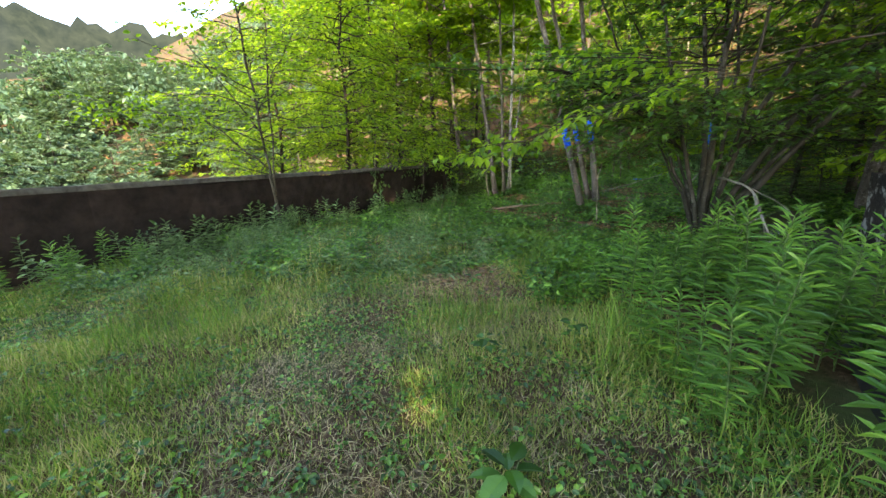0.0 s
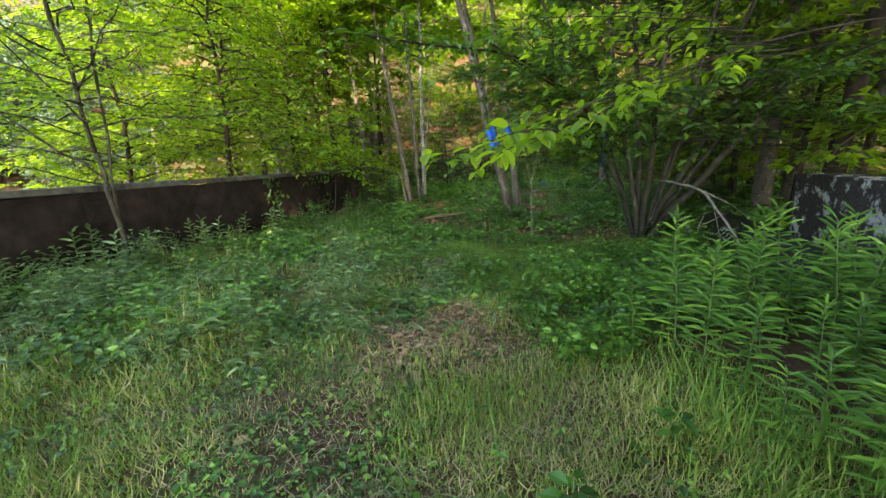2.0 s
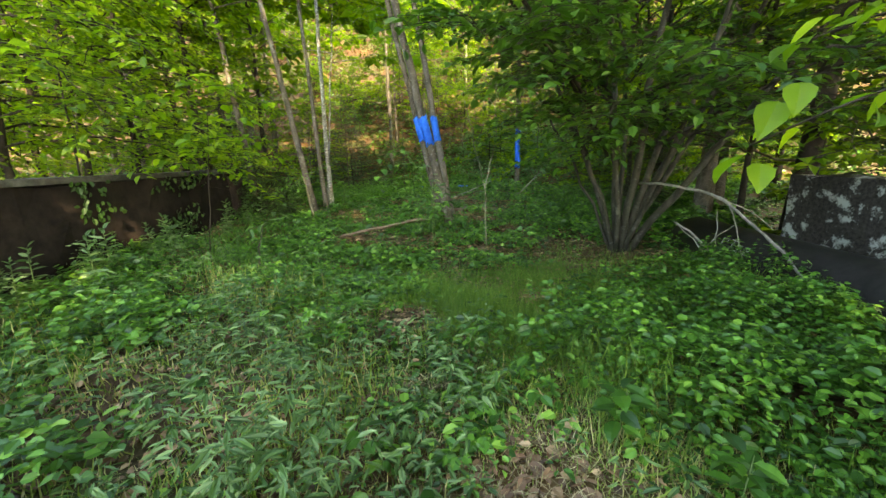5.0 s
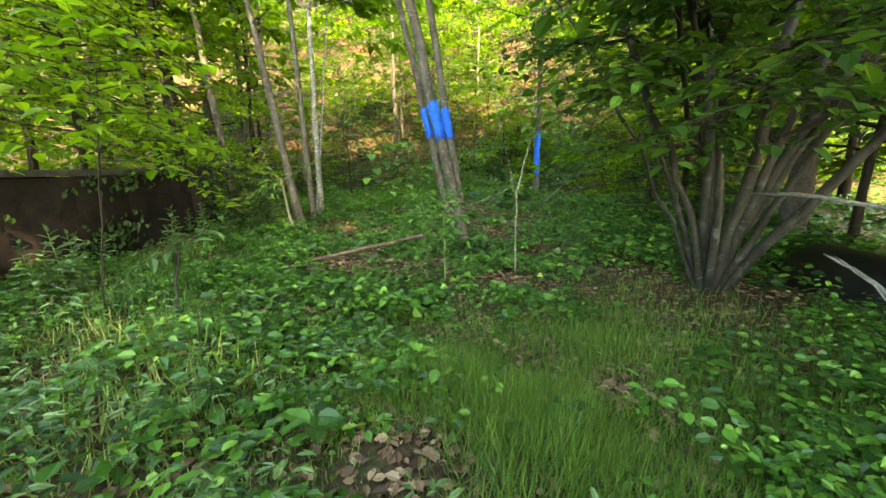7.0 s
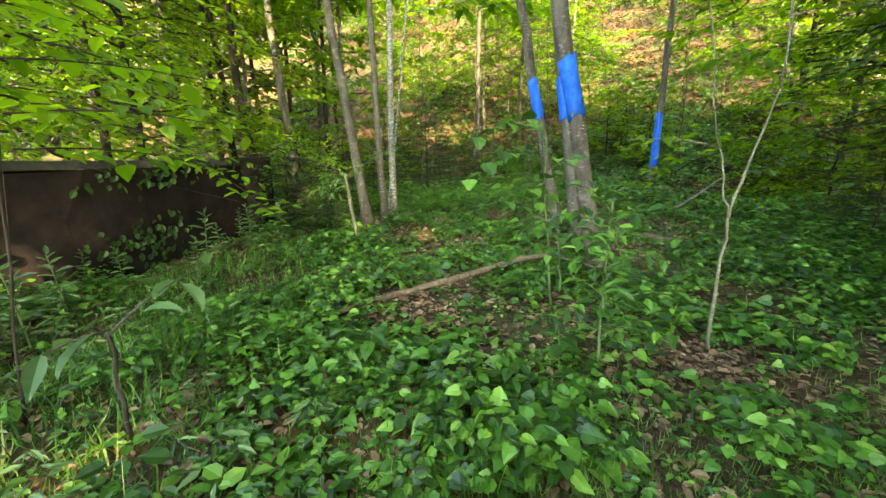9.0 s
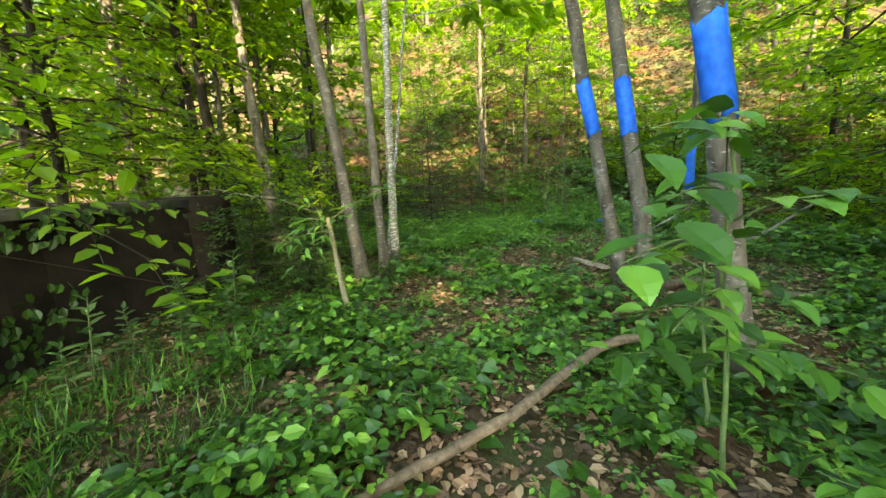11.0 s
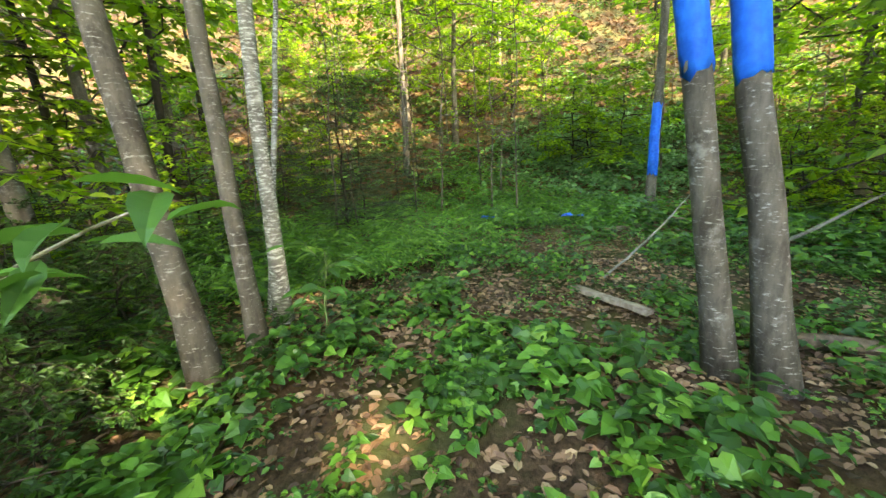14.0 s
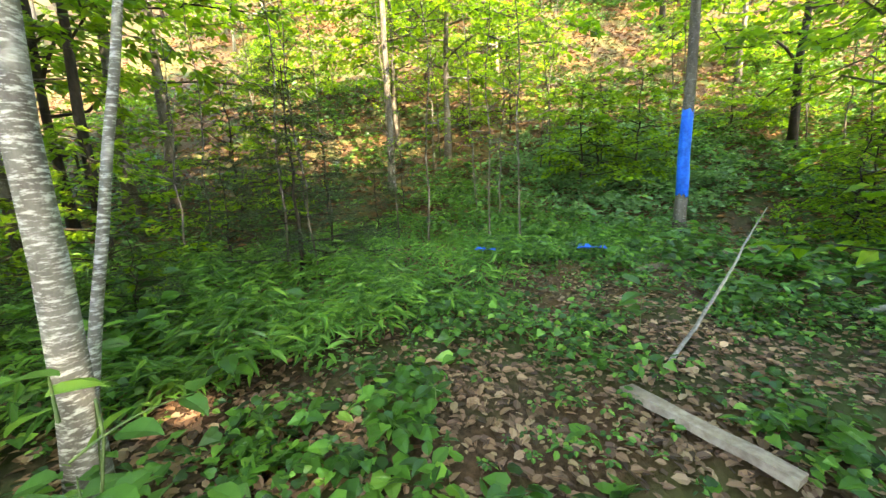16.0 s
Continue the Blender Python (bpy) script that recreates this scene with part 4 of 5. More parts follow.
twiggy("sapling", (-1.75, 11.0), [((-1.75, 11.0, -0.5), (-1.6, 10.8, 2.6), 0.02, 0.0)],
       [((-1.6, 10.8, 1.5 + 0.09 * i), (-1.15 + 0.95 * math.cos(i * 1.9 - 1.2), 9.9 + 0.8 * math.sin(i * 1.9 - 1.2), 1.15 + 0.12 * i), 15) for i in range(14)],
       "maple bough drooping bright leaves over the parapet", BARK_DARK, LEAF, 91, leaf=0.13, wide=0.55)


def seedling(seed, x, y, h, size, n, mat):
    """A single-stemmed seedling with a rosette of broad leaves."""
    rng = np.random.default_rng(seed)
    t = anchor("seedling", (x, y, float(land(x, y))), "broad-leaved green seedling rising from the herbs", "seedling", "broad-leaved seedlings")
    part("stem", tube(bend((0, 0, -0.02), (rng.uniform(-0.04, 0.04), rng.uniform(-0.04, 0.04), h), 0, 5), [0.004, 0.004, 0.003, 0.003, 0.002], 5), STEM, t)
    az = np.arange(n) * 2.4 + rng.uniform(0, 6)
    f = np.linspace(0.45, 1, n)
    P = np.stack([0.02 * np.cos(az), 0.02 * np.sin(az), h * f], -1)
    D = np.stack([np.cos(az), np.sin(az), rng.uniform(-0.2, 0.35, n)], -1)
    L = size * rng.uniform(0.75, 1.2, n)
    part("foliage", leaves(P, D, np.array((0, 0, 1.0)) + 0.2 * rng.standard_normal((n, 3)), L, L * 0.62, "broad"), mat, t, smooth=False)
    return t


for i, (x, y, h, size, n) in enumerate(((0.23, 2.15, 0.16, 0.09, 9), (0.17, 1.09, 0.14, 0.15, 8), (1.12, 3.06, 0.3, 0.09, 12), (0.9, 2.3, 0.22, 0.08, 10), (0.35, 3.8, 0.12, 0.09, 7), (0.85, 4.01, 0.35, 0.1, 14), (0.98, 3.6, 0.25, 0.09, 12), (1.2, 3.2, 0.25, 0.09, 10),
        (0.66, 6.2, 0.16, 0.14, 8), (0.62, 7.22, 0.2, 0.13, 9), (0.3, 6.7, 0.16, 0.12, 8), (1.7, 5.7, 0.18, 0.1, 9), (2.69, 5.5, 0.2, 0.12, 10), (1.27, 8.53, 0.22, 0.13, 10), (2.3, 8.0, 0.3, 0.12, 12), (1.91, 7.96, 0.18, 0.1, 9),
        (4.19, 11.12, 0.2, 0.11, 9), (4.45, 10.55, 0.18, 0.1, 9), (1.62, 12.9, 0.3, 0.13, 10), (2.19, 11.09, 0.15, 0.12, 8), (1.5, 11.0, 0.16, 0.12, 8), (3.4, 14.3, 0.35, 0.17, 9), (3.35, 13.6, 0.28, 0.16, 9), (4.12, 10.97, 0.25, 0.13, 9), (4.3, 11.2, 0.22, 0.12, 9),
        (3.45, 11.4, 0.14, 0.11, 8), (4.01, 13.2, 0.2, 0.11, 9), (5.95, 12.38, 0.4, 0.19, 9), (4.17, 12.63, 0.2, 0.11, 9), (7.14, 11.96, 0.35, 0.17, 9), (3.89, 12.29, 0.16, 0.1, 8), (5.2, 10.9, 0.22, 0.13, 9), (5.5, 11.3, 0.2, 0.12, 9))):
    seedling(200 + i, x, y, h, size, n, HERB)
twiggy("sapling", (2.85, 12.45), [((2.85, 12.45, -0.02), (2.93, 12.5, 0.8), 0.007, 0.0)],
       [((2.86, 12.46, 0.3 + 0.12 * i), (2.93 + 0.22 * math.cos(i * 2.1), 12.5 + 0.22 * math.sin(i * 2.1), 0.36 + 0.12 * i), 5) for i in range(5)],
       "seedling tree with large rounded leaves by the slim trunks", STEM, WEED, 92, leaf=0.15, wide=0.62)

# ---- dead wood ----
def fallen(name, pts, radii, label, mat, category="log", twigs=()):
    z = [float(land(p[0], p[1])) for p in pts]
    o = np.array((pts[0][0], pts[0][1], z[0]))
    t = anchor(name, o, label, category)
    P = np.array([(p[0], p[1], zz + p[2]) for p, zz in zip(pts, z)]) - o
    k = np.linspace(0, len(P) - 1, len(P) * 4 - 3)
    S = np.stack([np.interp(k, np.arange(len(P)), P[:, i]) for i in range(3)], -1)
    R = np.interp(k, np.arange(len(P)), radii)
    for _ in range(3):
        S[1:-1] = (S[:-2] + 2 * S[1:-1] + S[2:]) / 4
    S += 0.004 * RNG.standard_normal(S.shape)
    part("stem", tube(S, R, 10, 0.06), mat, t)
    for a, b_, r in twigs:
        part("twig", tube(bend(np.array(a) - o, np.array(b_) - o, 0.03, 6, 0.01), np.linspace(r, r * 0.4, 6), 6), mat, t)
    return t


fallen("branch", [(1.05, 9.18, 0.05), (1.65, 9.28, 0.1), (2.2, 9.35, 0.13), (2.6, 9.55, 0.13), (3.35, 9.8, 0.12), (3.75, 9.65, 0.07), (3.98, 9.42, 0.03)], [0.018, 0.024, 0.028, 0.03, 0.034, 0.034, 0.03], "long crooked fallen branch across the leaf litter", DEADWOOD, "branch")
fallen("log", [(4.95, 10.62, 0.06), (5.5, 10.55, 0.06), (5.96, 9.5, 0.06), (6.4, 8.7, 0.05), (7.0, 8.1, 0.04)], [0.06, 0.055, 0.05, 0.045, 0.035], "long rotten log lying behind the marked trees", DEADWOOD)
fallen("branch", [(5.6, 12.04, 0.02), (6.6, 12.1, 0.25), (7.7, 12.2, 0.55), (8.6, 12.25, 0.8)], [0.014, 0.012, 0.01, 0.006], "bleached bare branch propped above the herbs", BRANCH, "branch")
fallen("log", [(7.6, 13.2, 0.05), (8.7, 12.9, 0.07), (10.2, 12.5, 0.06), (11.6, 12.2, 0.06)], [0.06, 0.08, 0.075, 0.05], "mossy fallen log on the flat", DEADWOOD)
fallen("log", [(8.6, 15.1, 0.05), (9.6, 14.6, 0.06), (10.8, 14.4, 0.06)], [0.05, 0.06, 0.04], "pale fallen log near the lone tree", DEADWOOD)
fallen("log", [(12.2, 10.6, 0.1), (13.5, 11.0, 0.3), (15.2, 11.4, 0.35)], [0.1, 0.12, 0.1], "dark fallen trunk at the edge of the flat", DEADWOOD)
fallen("branch", [(7.7, 11.4, 0.03), (7.78, 11.2, 0.15), (7.8, 10.85, 0.45), (7.82, 10.4, 0.9)], [0.026, 0.024, 0.02, 0.012], "bleached pole propped at a slant over the herbs", BRANCH, "branch")
fallen("dead_branch", [(4.0, 4.5, 0.0), (4.25, 4.85, 0.18), (4.45, 5.17, 0.42), (4.5, 5.4, 0.55)], [0.022, 0.02, 0.014, 0.008], "bare bleached branch fallen against the pipe", BRANCH, "branch",
       twigs=(((4.25, 4.85, 0.1), (4.6, 5.0, 0.62), 0.01), ((4.3, 4.95, 0.15), (4.2, 5.3, 0.5), 0.008), ((4.35, 5.0, 0.2), (4.75, 4.8, 0.5), 0.008)))
fallen("dead_branch", [(4.95, 6.2, 0.95), (4.51, 5.7, 1.05), (4.46, 4.96, 0.85), (4.28, 4.66, 0.62), (4.12, 4.25, 0.3), (4.0, 4.0, 0.0)], [0.016, 0.016, 0.016, 0.015, 0.014, 0.01], "long bleached limb drooping over the pipe", BRANCH, "branch",
       twigs=(((4.46, 4.96, 0.8), (4.7, 4.5, 0.45), 0.008), ((4.4, 4.85, 0.75), (4.55, 4.6, -0.1), 0.009)))

board = anchor("board", (5.08, 11.7, float(land(5.08, 11.7))), "weathered pale wooden plank lying on leaf litter", "plank")
bm = bmesh.new()
bmesh.ops.create_cube(bm, size=1, matrix=pose(0, 0, 0.07, 4, 2, 78) @ Matrix.Diagonal((0.8, 0.1, 0.04, 1)))
bmesh.ops.subdivide_edges(bm, edges=bm.edges[:], cuts=4, use_grid_fill=True)
for v in bm.verts:
    v.co += Vector((noise.noise(v.co * 9), noise.noise(v.co * 7 + Vector((3, 1, 2))), noise.noise(v.co * 8 + Vector((7, 1, 2))))) * 0.012
me = bpy.data.meshes.new("plank")
bm.to_mesh(me)
me.materials.append(PLANK)
part("plank", me, PLANK, board)
for x, y, s in ((7.84, 13.93, 0.2), (6.75, 14.9, 0.16)):
    t = anchor("paint_rag", (x, y, float(land(x, y))), "crumpled bright blue scrap lying in the herbs", "rag", "blue scraps")
    v, q = leaves(np.array([(0, 0, 0.23), (0.02, 0.03, 0.23), (-0.03, 0, 0.22), (0, -0.03, 0.24)]), np.array([(1, 0.3, 0.1), (-1, 0.4, 0.2), (0.2, 1, 0.4), (0.1, -1, 0.2)]), np.array([(0, 0, 1.0)] * 4), s, s, "oval")
    part("scrap", (v, q), BLUE, t)
    part("crease", tube([(0, 0, -0.02), (0, 0, 0.24)], 0.01, 5), STEM, t)


# the wooded far side of the valley
fr = np.random.default_rng(33)
P, D, N, L = [], [], [], []
for i in range(420):
    s_, o_ = fr.uniform(-30, 60), fr.uniform(42, 68)
    cx, cy = WALL_A[0] + 0.599 * s_ - 0.801 * o_, WALL_A[1] + 0.801 * s_ + 0.599 * o_
    r = fr.uniform(1.6, 3.6)
    q = fr.standard_normal((90, 3))
    q /= np.linalg.norm(q, axis=1, keepdims=True)
    q *= fr.uniform(0.5, 1.1, (90, 1))
    c = np.array((cx, cy, float(land(cx, cy)) + fr.uniform(0.3, 4.5)))
    P.append(c + q * (r, r, r * 0.8))
    D.append(fr.standard_normal((90, 3)))
    N.append(q + 0.6 * fr.standard_normal((90, 3)) + (0, 0, 0.4))
    L.append(fr.uniform(0.35, 0.8, 90))
P, D, N, L = (np.concatenate(v) for v in (P, D, N, L))
# the woods take the leaf colour that has haze painted in
tagged(new("far_woods", mesh_of("far_woods", *leaves(P, D, N, L, L * 0.7, "diamond"), LEAF_VALLEY)), "distant woods across the valley, haze painted in as blue-green", "woods", kind="stuff")

# backdrop ridge that glows: distance haze is painted into its emission colour
m, n, l, b = material("glowing_ridge_painted_haze")
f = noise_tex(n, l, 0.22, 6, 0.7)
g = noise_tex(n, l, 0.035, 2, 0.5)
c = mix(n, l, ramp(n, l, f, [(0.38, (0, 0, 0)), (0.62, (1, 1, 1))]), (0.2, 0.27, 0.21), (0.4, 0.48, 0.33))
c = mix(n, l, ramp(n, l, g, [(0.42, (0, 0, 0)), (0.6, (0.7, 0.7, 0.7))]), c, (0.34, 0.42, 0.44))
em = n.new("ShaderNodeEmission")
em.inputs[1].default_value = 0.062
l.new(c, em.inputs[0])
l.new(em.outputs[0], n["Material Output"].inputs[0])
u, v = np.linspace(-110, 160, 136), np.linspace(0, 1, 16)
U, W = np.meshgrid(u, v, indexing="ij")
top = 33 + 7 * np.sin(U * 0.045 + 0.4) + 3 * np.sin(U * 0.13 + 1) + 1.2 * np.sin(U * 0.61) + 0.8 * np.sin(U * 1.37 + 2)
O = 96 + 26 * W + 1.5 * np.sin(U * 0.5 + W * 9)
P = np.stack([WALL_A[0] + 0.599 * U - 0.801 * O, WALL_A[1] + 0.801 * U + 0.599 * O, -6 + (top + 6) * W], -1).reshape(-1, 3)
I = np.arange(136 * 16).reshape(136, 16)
tagged(new("backdrop", mesh_of("backdrop", P, np.stack([I[:-1, :-1], I[1:, :-1], I[1:, 1:], I[:-1, 1:]], -1).reshape(-1, 4), m, True)), "glowing backdrop of a wooded ridge across the valley, haze painted in", "ridge", kind="structure")

# ---- tall weeds ----
def weed_kind(seed, h, n, leaf, wide, mat, label, name="tall_weed", group="tall weeds"):
    rng = np.random.default_rng(seed)
    t = anchor(name, (0, 0, 0), label, "weed", group)
    lean = rng.uniform(-0.12, 0.12, 2)
    pts = np.stack([lean[0] * np.linspace(0, h, 6) ** 1.5, lean[1] * np.linspace(0, h, 6) ** 1.5, np.linspace(-0.04, h, 6)], -1)
    part("stem", tube(pts, np.linspace(0.006, 0.003, 6), 5), STEM, t)
    f = np.linspace(0.18, 1, n)
    p = np.stack([np.interp(f, np.linspace(0, 1, 6), pts[:, k]) for k in range(3)], -1)
    az = np.arange(n) * 2.4
    up = np.interp(f, [0.2, 0.8, 1], [0.15, 0.45, 1.3])
    D = np.stack([np.cos(az), np.sin(az), up], -1) + 0.15 * rng.standard_normal((n, 3))
    L = leaf * np.interp(f, [0.2, 0.6, 1], [0.8, 1.1, 0.6]) * rng.uniform(0.8, 1.2, n)
    part("foliage", leaves(p, D, np.tile((0, 0, 1.0), (n, 1)) + 0.2 * rng.standard_normal((n, 3)), L, L * wide, "lance"), mat, t, smooth=False)
    return t


TALLWEED = [weed_kind(90 + i, h, n, 0.165, 0.17, WEED, "tall green weed with narrow willow-like leaves") for i, (h, n) in enumerate(((0.78, 46), (0.92, 54), (0.62, 38)))]
WALLWEED = [weed_kind(95 + i, h, n, 0.12, 0.42, PALE, "dusty pale-leaved weed at the parapet foot", "wall_weed", "weeds along the parapet") for i, (h, n) in enumerate(((0.5, 22), (0.7, 28)))]
k = 0
while k < 110:
    x, y = prng.uniform(1.1, 3.9), prng.uniform(0.6, 3.1)
    if x < 1.12 + 0.2 * abs(y - 1.7):
        continue
    plant(TALLWEED[k % 3], x, y, prng.uniform(0.8, 1.1) * (1.0 if x > 1.5 else 0.8))
    k += 1
for k in range(90):
    s, o = prng.uniform(-5, 8.6), prng.uniform(0.1, 1.1)
    plant(WALLWEED[k % 2], WALL_A[0] + 0.599 * s + 0.801 * o, WALL_A[1] + 0.801 * s - 0.599 * o, prng.uniform(0.6, 1.2))
for k in range(16):
    plant(TALLWEED[k % 3], prng.uniform(-5.2, -3.9), prng.uniform(3.2, 5.0), prng.uniform(0.6, 0.9))

# ---- ground cover ----
gr = np.random.default_rng(3)
BARE = ((0.1, 3.75, 0.5), (0.45, 4.0, 0.35), (-1.2, 2.2, 0.3), (2.3, 5.8, 0.25), (0.95, 5.9, 0.3), (1.7, 9.1, 0.5), (3.3, 7.9, 0.55), (3.0, 8.6, 0.3), (4.3, 10.9, 0.55), (5.2, 10.4, 0.5), (3.4, 12.3, 0.5), (3.0, 13.3, 0.5), (4.6, 12.6, 0.45), (2.9, 10.6, 0.35), (6.0, 12.0, 0.5), (1.2, 12.0, 0.4), (5.08, 11.7, 0.45), (5.0, 11.4, 0.35), (2.7, 11.6, 0.35), (4.1, 11.9, 0.3), (3.7, 12.9, 0.35), (2.2, 10.9, 0.3), (1.5, 8.1, 0.25), (0.4, 8.6, 0.3), (6.7, 13.0, 0.4))
TROD = ((-0.1, 0.0), (-0.5, 1.2), (-0.7, 2.8), (0.05, 4.1), (0.6, 5.5), (0.9, 6.7), (1.3, 8.3), (1.9, 9.45), (2.4, 10.4), (3.2, 11.2))


def trod(x, y):
    """How near a place lies to the trodden line, 0 to 1."""
    f = np.zeros_like(x)
    for (ax, ay), (bx, by) in zip(TROD[:-1], TROD[1:]):
        t = np.clip(((x - ax) * (bx - ax) + (y - ay) * (by - ay)) / ((bx - ax) ** 2 + (by - ay) ** 2), 0, 1)
        f = np.maximum(f, np.exp(-((x - ax - t * (bx - ax)) ** 2 + (y - ay - t * (by - ay)) ** 2) / 0.12))
    return f


def bare(x, y):
    f = np.zeros_like(x)
    for cx, cy, r in BARE:
        f = np.maximum(f, np.exp(-((x - cx) ** 2 + (y - cy) ** 2) / (r * r) * 1.2))
    return f


def west(x, y):
    return (x - WALL_A[0]) * -0.801 + (y - WALL_A[1]) * 0.599


def east(x, y):
    return (x - PIPE_A[0]) * 0.801 - (y - PIPE_A[1]) * 0.599


def patch(x, y, f, seed):
    return 0.5 + 0.25 * (np.sin(f * x + seed) + np.sin(f * 1.3 * y + 2 * seed) * np.sin(f * 0.7 * x - f * 0.6 * y + seed) * 1.2)


def scatter(n, x0, x1, y0, y1, keep):
    x, y = gr.uniform(x0, x1, n), gr.uniform(y0, y1, n)
    ok = gr.random(n) < keep(x, y)
    ea, al = east(x, y), (x - PIPE_A[0]) * 0.599 + (y - PIPE_A[1]) * 0.801
    far = (x - WALL_A[0]) * 0.599 + (y - WALL_A[1]) * 0.801 > 9.7
    ok &= (far | (west(x, y) < -0.06)) & ~((ea > -0.42) & (ea < 1.15) & (al < 1.5))
    return x[ok], y[ok]


def grass(name, n, box, keep, h, w, label, mat=GRASS, tilt=0.45):
    x, y = scatter(n, *box, keep)
    k = len(x)
    az = gr.uniform(0, 2 * np.pi, k)
    D = np.stack([np.cos(az) * tilt * gr.random(k) * 1.6, np.sin(az) * tilt * gr.random(k) * 1.6, np.ones(k)], -1)
    N = np.stack([np.cos(az), np.sin(az), np.full(k, 0.2)], -1)
    L = h * gr.uniform(0.45, 1.2, k) * (0.45 + 1.1 * np.clip(patch(x, y, 4.3, 2) * patch(x, y, 1.9, 6) * 2, 0, 1.3)) * (1 - 0.5 * trod(x, y))
    tagged(new(name, mesh_of(name, *leaves(on_land(x, y, -0.005), D, N, L, w * gr.uniform(0.6, 1.3, k), "blade"), mat)), label, "grass", kind="stuff")


grass("grass", 190000, (-5.2, 1.9, 0.2, 5.2), lambda x, y: (1 - 0.9 * bare(x, y)) * np.clip(1.1 - 0.35 * np.clip(x - 0.9, 0, 9) * 2, 0, 1) * (0.45 + 0.6 * patch(x, y, 2.2, 1)) * np.clip((5.4 - y) / 1.2, 0.15, 1), 0.075, 0.0055, "short mixed green and dry straw-coloured grass", GRASS, 1.0)
grass("grass", 130000, (0.0, 4.6, 4.0, 8.2), lambda x, y: (1 - bare(x, y)) * np.exp(-(((x - 2.0) / 1.35) ** 2 + ((y - 5.8) / 1.4) ** 2)), 0.15, 0.0042, "fine soft green grass patch on the path", LIME, 0.8)
grass("grass", 12000, (-1.6, 1.0, 7.6, 11.4), lambda x, y: np.exp(-(((x - 0.0) / 1.0) ** 2 + ((y - 9.6) / 1.4) ** 2)), 0.2, 0.009, "long arching dark green grass", HERB, 1.0)
grass("grass", 30000, (-3.4, 0.9, 3.6, 8.2), lambda x, y: 0.5 * patch(x, y, 1.7, 3) * (1 - bare(x, y)), 0.2, 0.008, "taller pale green grass tufts", GRASS, 0.8)


def herbs(name, n, box, keep, size, height, count, label, mat=HERB, shape="oval", wide=0.72):
    """Small plants, each a ring of leaves at its own height."""
    x, y = scatter(n, *box, keep)
    k = len(x)
    hh = height * gr.uniform(0.35, 1.15, k) * (1 - 0.65 * trod(x, y)) * np.clip(0.1 + 1.7 * patch(x, y, 5.3, count), 0.25, 1.5)
    base = on_land(x, y)
    P, D, N, L = [], [], [], []
    az0 = gr.uniform(0, 6.28, k)
    sz = size * gr.uniform(0.45, 1.3, k)
    for i in range(count):
        az = az0 + i * 2.4 + 0.4 * gr.standard_normal(k)
        out = np.stack([np.cos(az), np.sin(az), np.zeros(k)], -1)
        lift = hh * (1 - 0.5 * i / count) + 0.01
        P.append(base + out * (sz * gr.uniform(0.1, 0.9, k))[:, None] + np.stack([0 * hh, 0 * hh, lift], -1))
        D.append(out + np.stack([0 * hh, 0 * hh, gr.uniform(-0.35, 0.25, k)], -1))
        N.append(np.array((0, 0, 1.0)) + 0.42 * gr.standard_normal((k, 3)))
        L.append(sz * gr.uniform(0.7, 1.15, k))
    P, D, N, L = (np.concatenate(v) for v in (P, D, N, L))
    tagged(new(name, mesh_of(name, *leaves(P, D, N, L, L * wide, shape), mat)), label, "ground cover", kind="stuff")


herbs("ground_herbs", 17000, (-3, 9.5, 6.5, 16), lambda x, y: (1 - 0.93 * bare(x, y)) * np.clip(2.8 * patch(x, y, 2.9, 5) - 1.15, 0.04, 1) * (1 - 0.9 * np.exp(-(((x - 2.5) / 0.8) ** 2 + ((y - 6.1) / 1.1) ** 2))), 0.066, 0.15, 6, "low green heart-leaved herbs over leaf litter", HERB, "heart", 0.88)
herbs("ground_herbs", 3900, (0.6, 5.2, 7.4, 13.2), lambda x, y: (1 - 0.95 * bare(x, y)) * np.clip(2.4 * patch(x, y, 3.1, 15) - 0.85, 0, 1), 0.09, 0.12, 6, "larger heart-shaped herb leaves in a carpet", HERB, "heart", 0.92)
herbs("ground_herbs", 9000, (-3, 9.5, 6.5, 16), lambda x, y: (1 - 0.9 * bare(x, y)) * np.clip(1.2 * patch(x, y, 2.4, 2), 0, 1), 0.036, 0.09, 8, "fine green seedlings between larger herbs")
herbs("bramble_cover", 6500, (0.8, 5.4, 3.0, 6.8), lambda x, y: (1 - 0.95 * bare(x, y)) * np.clip((x - 0.55 - 0.35 * (y - 3)) * 1.6, 0, 1) * (1 - 0.9 * np.exp(-(((x - 2.5) / 0.8) ** 2 + ((y - 6.1) / 1.0) ** 2))) * np.where(east(x, y) > -0.75, 0.3, 1) * np.clip((5.6 - y) / 1.2, 0, 1) * (1 - np.exp(-(((x - 1.4) / 0.75) ** 2 + ((y - 5.5) / 0.9) ** 2))), 0.052, 0.27, 11, "knee-high dense bramble and creeper leaves")
herbs("ground_herbs", 4200, (-4.2, 1.6, 4.2, 9.6), lambda x, y: (1 - 0.8 * bare(x, y)) * np.clip(1.8 * patch(x, y, 2.3, 12) - 0.35, 0, 1) * (1 - np.exp(-(((x - 1.4) / 0.75) ** 2 + ((y - 5.5) / 0.9) ** 2))), 0.068, 0.22, 8, "mixed low green herbs by the parapet")
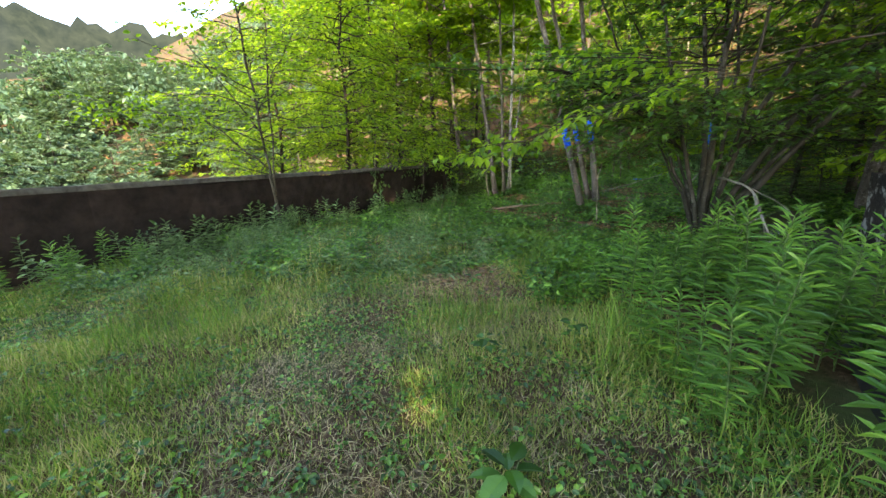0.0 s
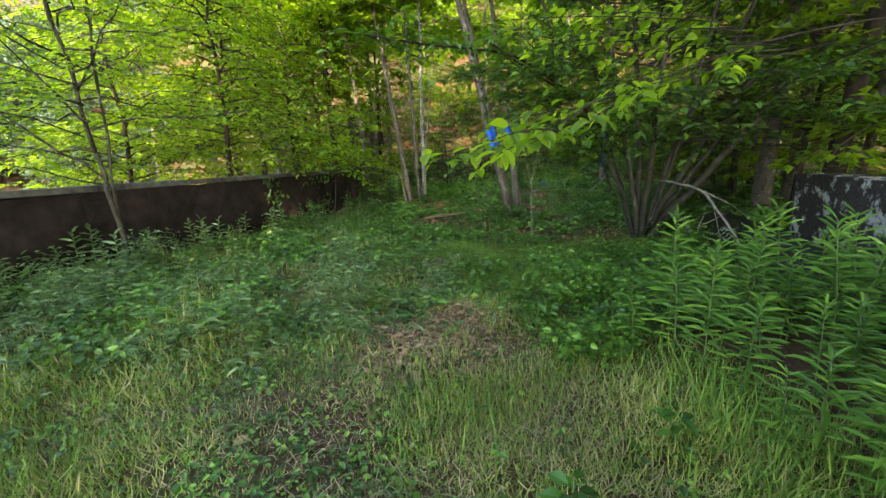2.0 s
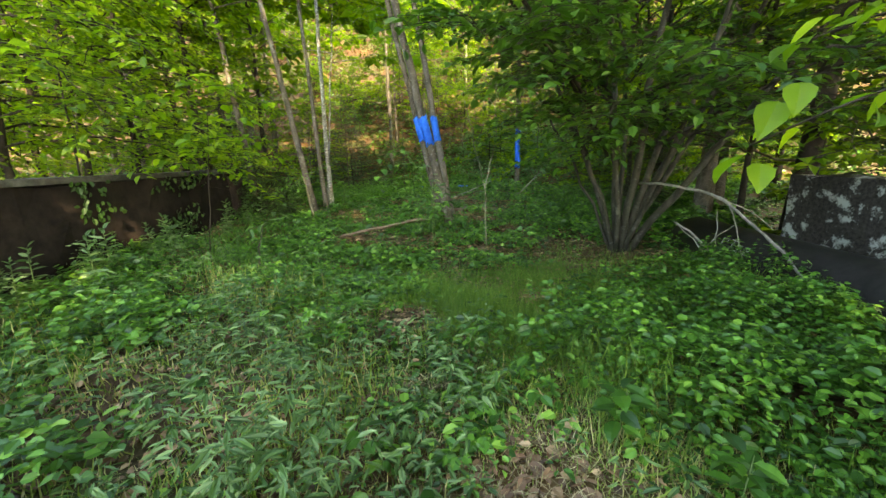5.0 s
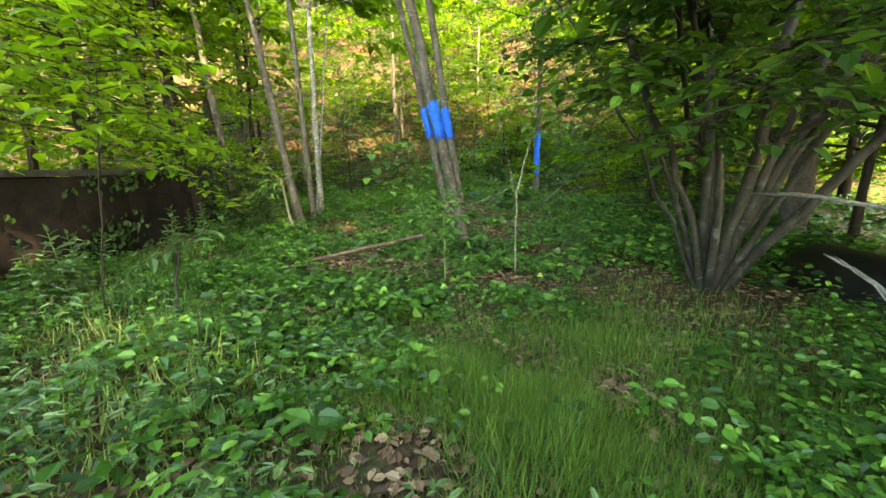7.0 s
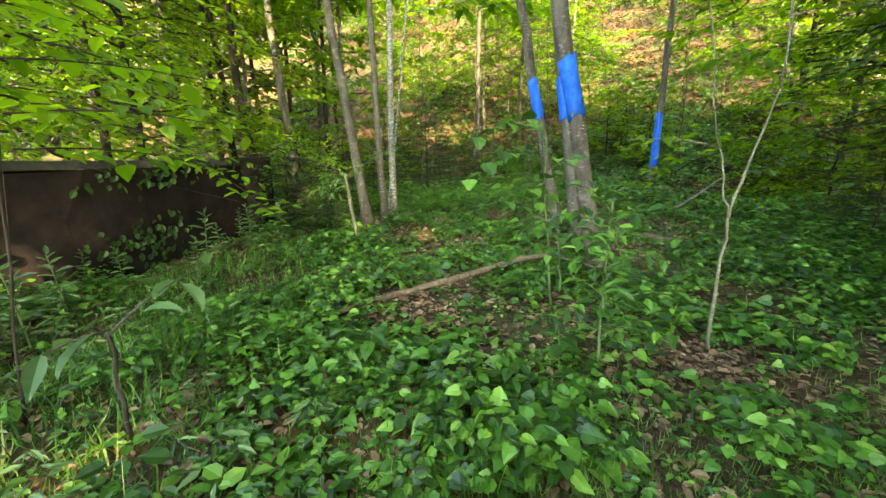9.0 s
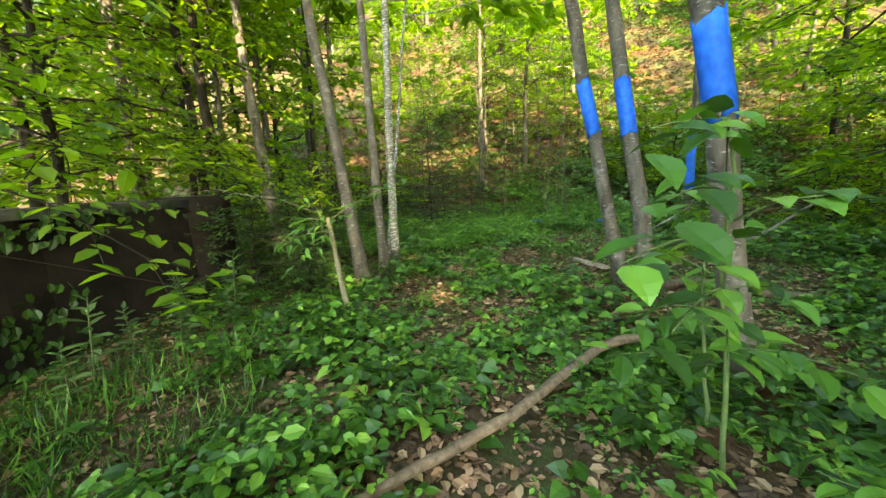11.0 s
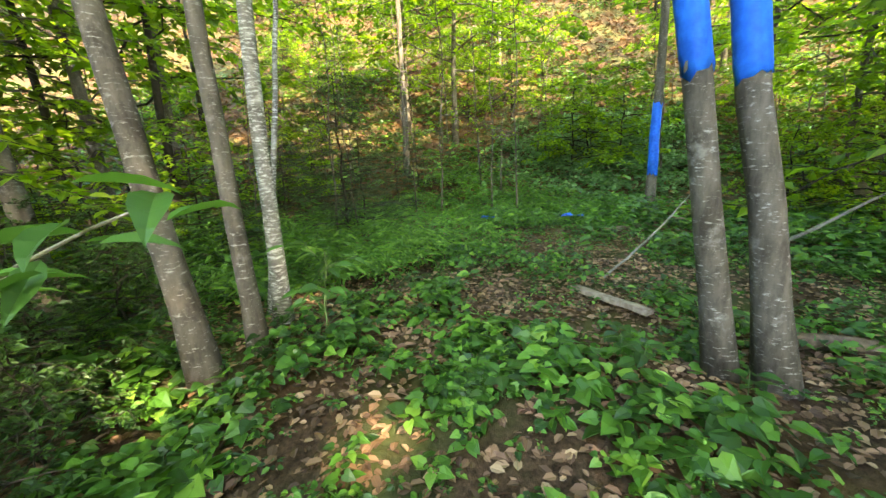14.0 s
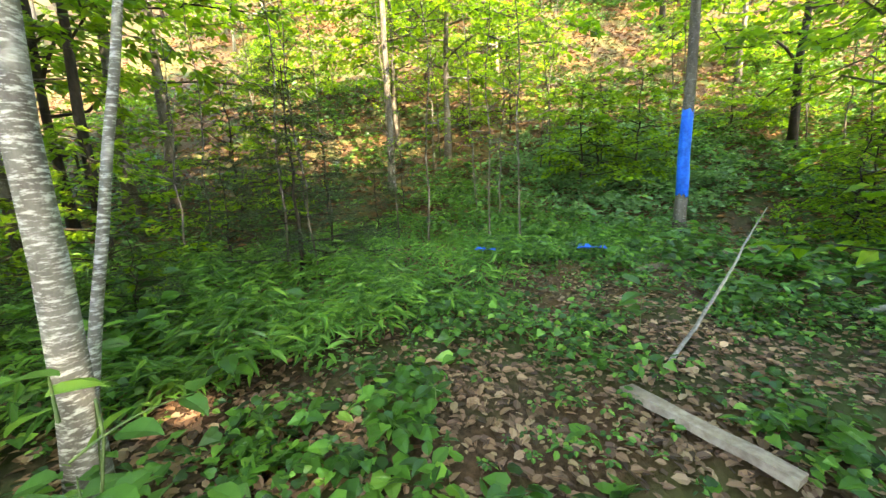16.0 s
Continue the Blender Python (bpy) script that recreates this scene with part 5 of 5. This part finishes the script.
herbs("ground_herbs", 5600, (-4.2, 1.4, 3.6, 9.6), lambda x, y: (1 - 0.9 * bare(x, y)) * np.clip(2.4 * patch(x, y, 1.9, 8) - 0.7, 0, 1) * np.clip((y + 0.25 * np.clip(-x, 0, 4) - 3.4) / 1.6, 0, 1) * np.clip((6.9 - y - 1.2 * np.clip(x, -2, 1)) / 1.5, 0.15, 1), 0.07, 0.36, 10, "grey-green weeds and seedlings by the parapet", PALE, "lance", 0.3)
herbs("ground_herbs", 9000, (-5.2, 1.6, 0.4, 5.0), lambda x, y: 0.8 * patch(x, y, 2.6, 4) * (1 - bare(x, y)), 0.035, 0.07, 6, "small clover-like herbs in the grass")
herbs("slope_herbs", 13000, (-8, 26, 14.5, 34), lambda x, y: np.clip(1.9 * patch(x, y, 0.9, 6) - 0.55, 0, 1), 0.16, 0.3, 6, "dense green herb layer on the rising slope")
herbs("slope_herbs", 11000, (8, 26, 2, 16), lambda x, y: np.clip(0.1 + 1.2 * patch(x, y, 0.9, 7), 0, 1), 0.14, 0.28, 6, "green herb layer under the trees")
herbs("fern_cover", 6000, (1.5, 9.5, 13.6, 18.5), lambda x, y: np.clip(1.1 * patch(x, y, 1.2, 9), 0, 1), 0.13, 0.34, 8, "dark green feathery undergrowth", WEED, "lance", 0.25)
herbs("verge_herbs", 5000, (5.2, 9.5, 4.5, 9.5), lambda x, y: np.clip(0.3 + patch(x, y, 1.5, 4), 0, 1), 0.09, 0.25, 7, "shaded green herbs beside the many-stemmed tree")

x, y = scatter(190000, -3.5, 12, 3.0, 18, lambda x, y: np.clip(0.35 + 0.9 * bare(x, y), 0, 1) * np.where((y < 5) & (bare(x, y) < 0.25), 0.1, 1))
k = len(x)
az = gr.uniform(0, 6.28, k)
L = gr.uniform(0.025, 0.08, k)
tagged(new("leaf_litter", mesh_of("leaf_litter", *leaves(on_land(x, y, 0.008) + np.stack([0 * x, 0 * x, gr.uniform(0, 0.015, k)], -1), np.stack([np.cos(az), np.sin(az), gr.uniform(-0.1, 0.35, k)], -1), np.array((0, 0, 1.0)) + 0.35 * gr.standard_normal((k, 3)), L, L * 0.65, "oval"), LITTER)), "curled brown dead leaves on the forest floor", "leaf litter", kind="stuff")
x, y = gr.uniform(-10, 32, 60000), gr.uniform(11, 40, 60000)
ok = 0.68 * x + 0.73 * y > 17.2
x, y = x[ok], y[ok]
k = len(x)
az = gr.uniform(0, 6.28, k)
L = gr.uniform(0.1, 0.22, k)
tagged(new("leaf_litter", mesh_of("leaf_litter", *leaves(on_land(x, y, 0.02), np.stack([np.cos(az), np.sin(az), gr.uniform(-0.1, 0.3, k)], -1), np.array((0, 0, 1.0)) + 0.3 * gr.standard_normal((k, 3)), L, L * 0.6, "diamond"), RUSSET)), "drifts of brown dead leaves on the slope", "leaf litter", kind="stuff")

STRAW = leaf_material("dry_straw", [(0.0, (0.12, 0.085, 0.045)), (0.6, (0.26, 0.2, 0.11)), (1.0, (0.42, 0.35, 0.22))], 0.15, 0.7)
x, y = scatter(60000, -4, 1.8, 0.3, 5.2, lambda x, y: np.clip(1.6 * np.exp(-(((x + 0.4 - 0.1 * y) / 0.9) ** 2)) * patch(x, y, 2.9, 5) + 0.15 + 0.6 * bare(x, y), 0, 1))
k = len(x)
az = gr.uniform(0, 6.28, k)
tagged(new("dry_grass", mesh_of("dry_grass", *leaves(on_land(x, y, 0.01), np.stack([np.cos(az), np.sin(az), gr.uniform(0.0, 0.8, k)], -1), np.array((0, 0, 1.0)) + 0.3 * gr.standard_normal((k, 3)), gr.uniform(0.04, 0.11, k), 0.004, "blade"), STRAW)), "matted dry straw between the green grass", "grass", kind="stuff")

# sky-lit patch of the slope, its light put into the leaf colour
herbs("slope_herbs", 9000, (9.5, 17, 13.5, 20), lambda x, y: np.exp(-(((x - 12.6) / 2.0) ** 2 + ((y - 16.2) / 1.8) ** 2)), 0.13, 0.35, 7, "herbs on the slope, sky light painted in as pale mint green", MINT)
grass("grass", 30000, (-5.2, 1.6, 0.2, 5.4), lambda x, y: np.clip(2.6 * patch(x, y, 3.1, 9) - 1.0, 0, 1) * (1 - bare(x, y)) * (1 - 0.7 * trod(x, y)), 0.19, 0.007, "lush lime-green grass clumps", LIME, 0.9)

# ivy on the west parapet
s, h = gr.uniform(5.6, 8.9, 1500), gr.uniform(0.0, 1.2, 1500)
ok = gr.random(1500) < np.clip(1.6 * patch(s, h * 2, 3.0, 4) - 0.75 + 0.35 * (h > 0.95), 0, 1)
s, h = s[ok], h[ok]
k = len(s)
P = np.stack([WALL_A[0] + 0.599 * s + 0.801 * 0.05, WALL_A[1] + 0.801 * s - 0.599 * 0.05, h], -1)
D = np.stack([gr.uniform(-0.6, 0.6, k), gr.uniform(-0.6, 0.6, k), -np.ones(k)], -1)
tagged(new("ivy", mesh_of("ivy", *leaves(P, D, np.array((0.801, -0.599, 0.4)) + 0.35 * gr.standard_normal((k, 3)), gr.uniform(0.05, 0.1, k), 0.06, "oval"), LEAF_DARK)), "ivy leaves trailing over the dark parapet", "ivy", kind="stuff")
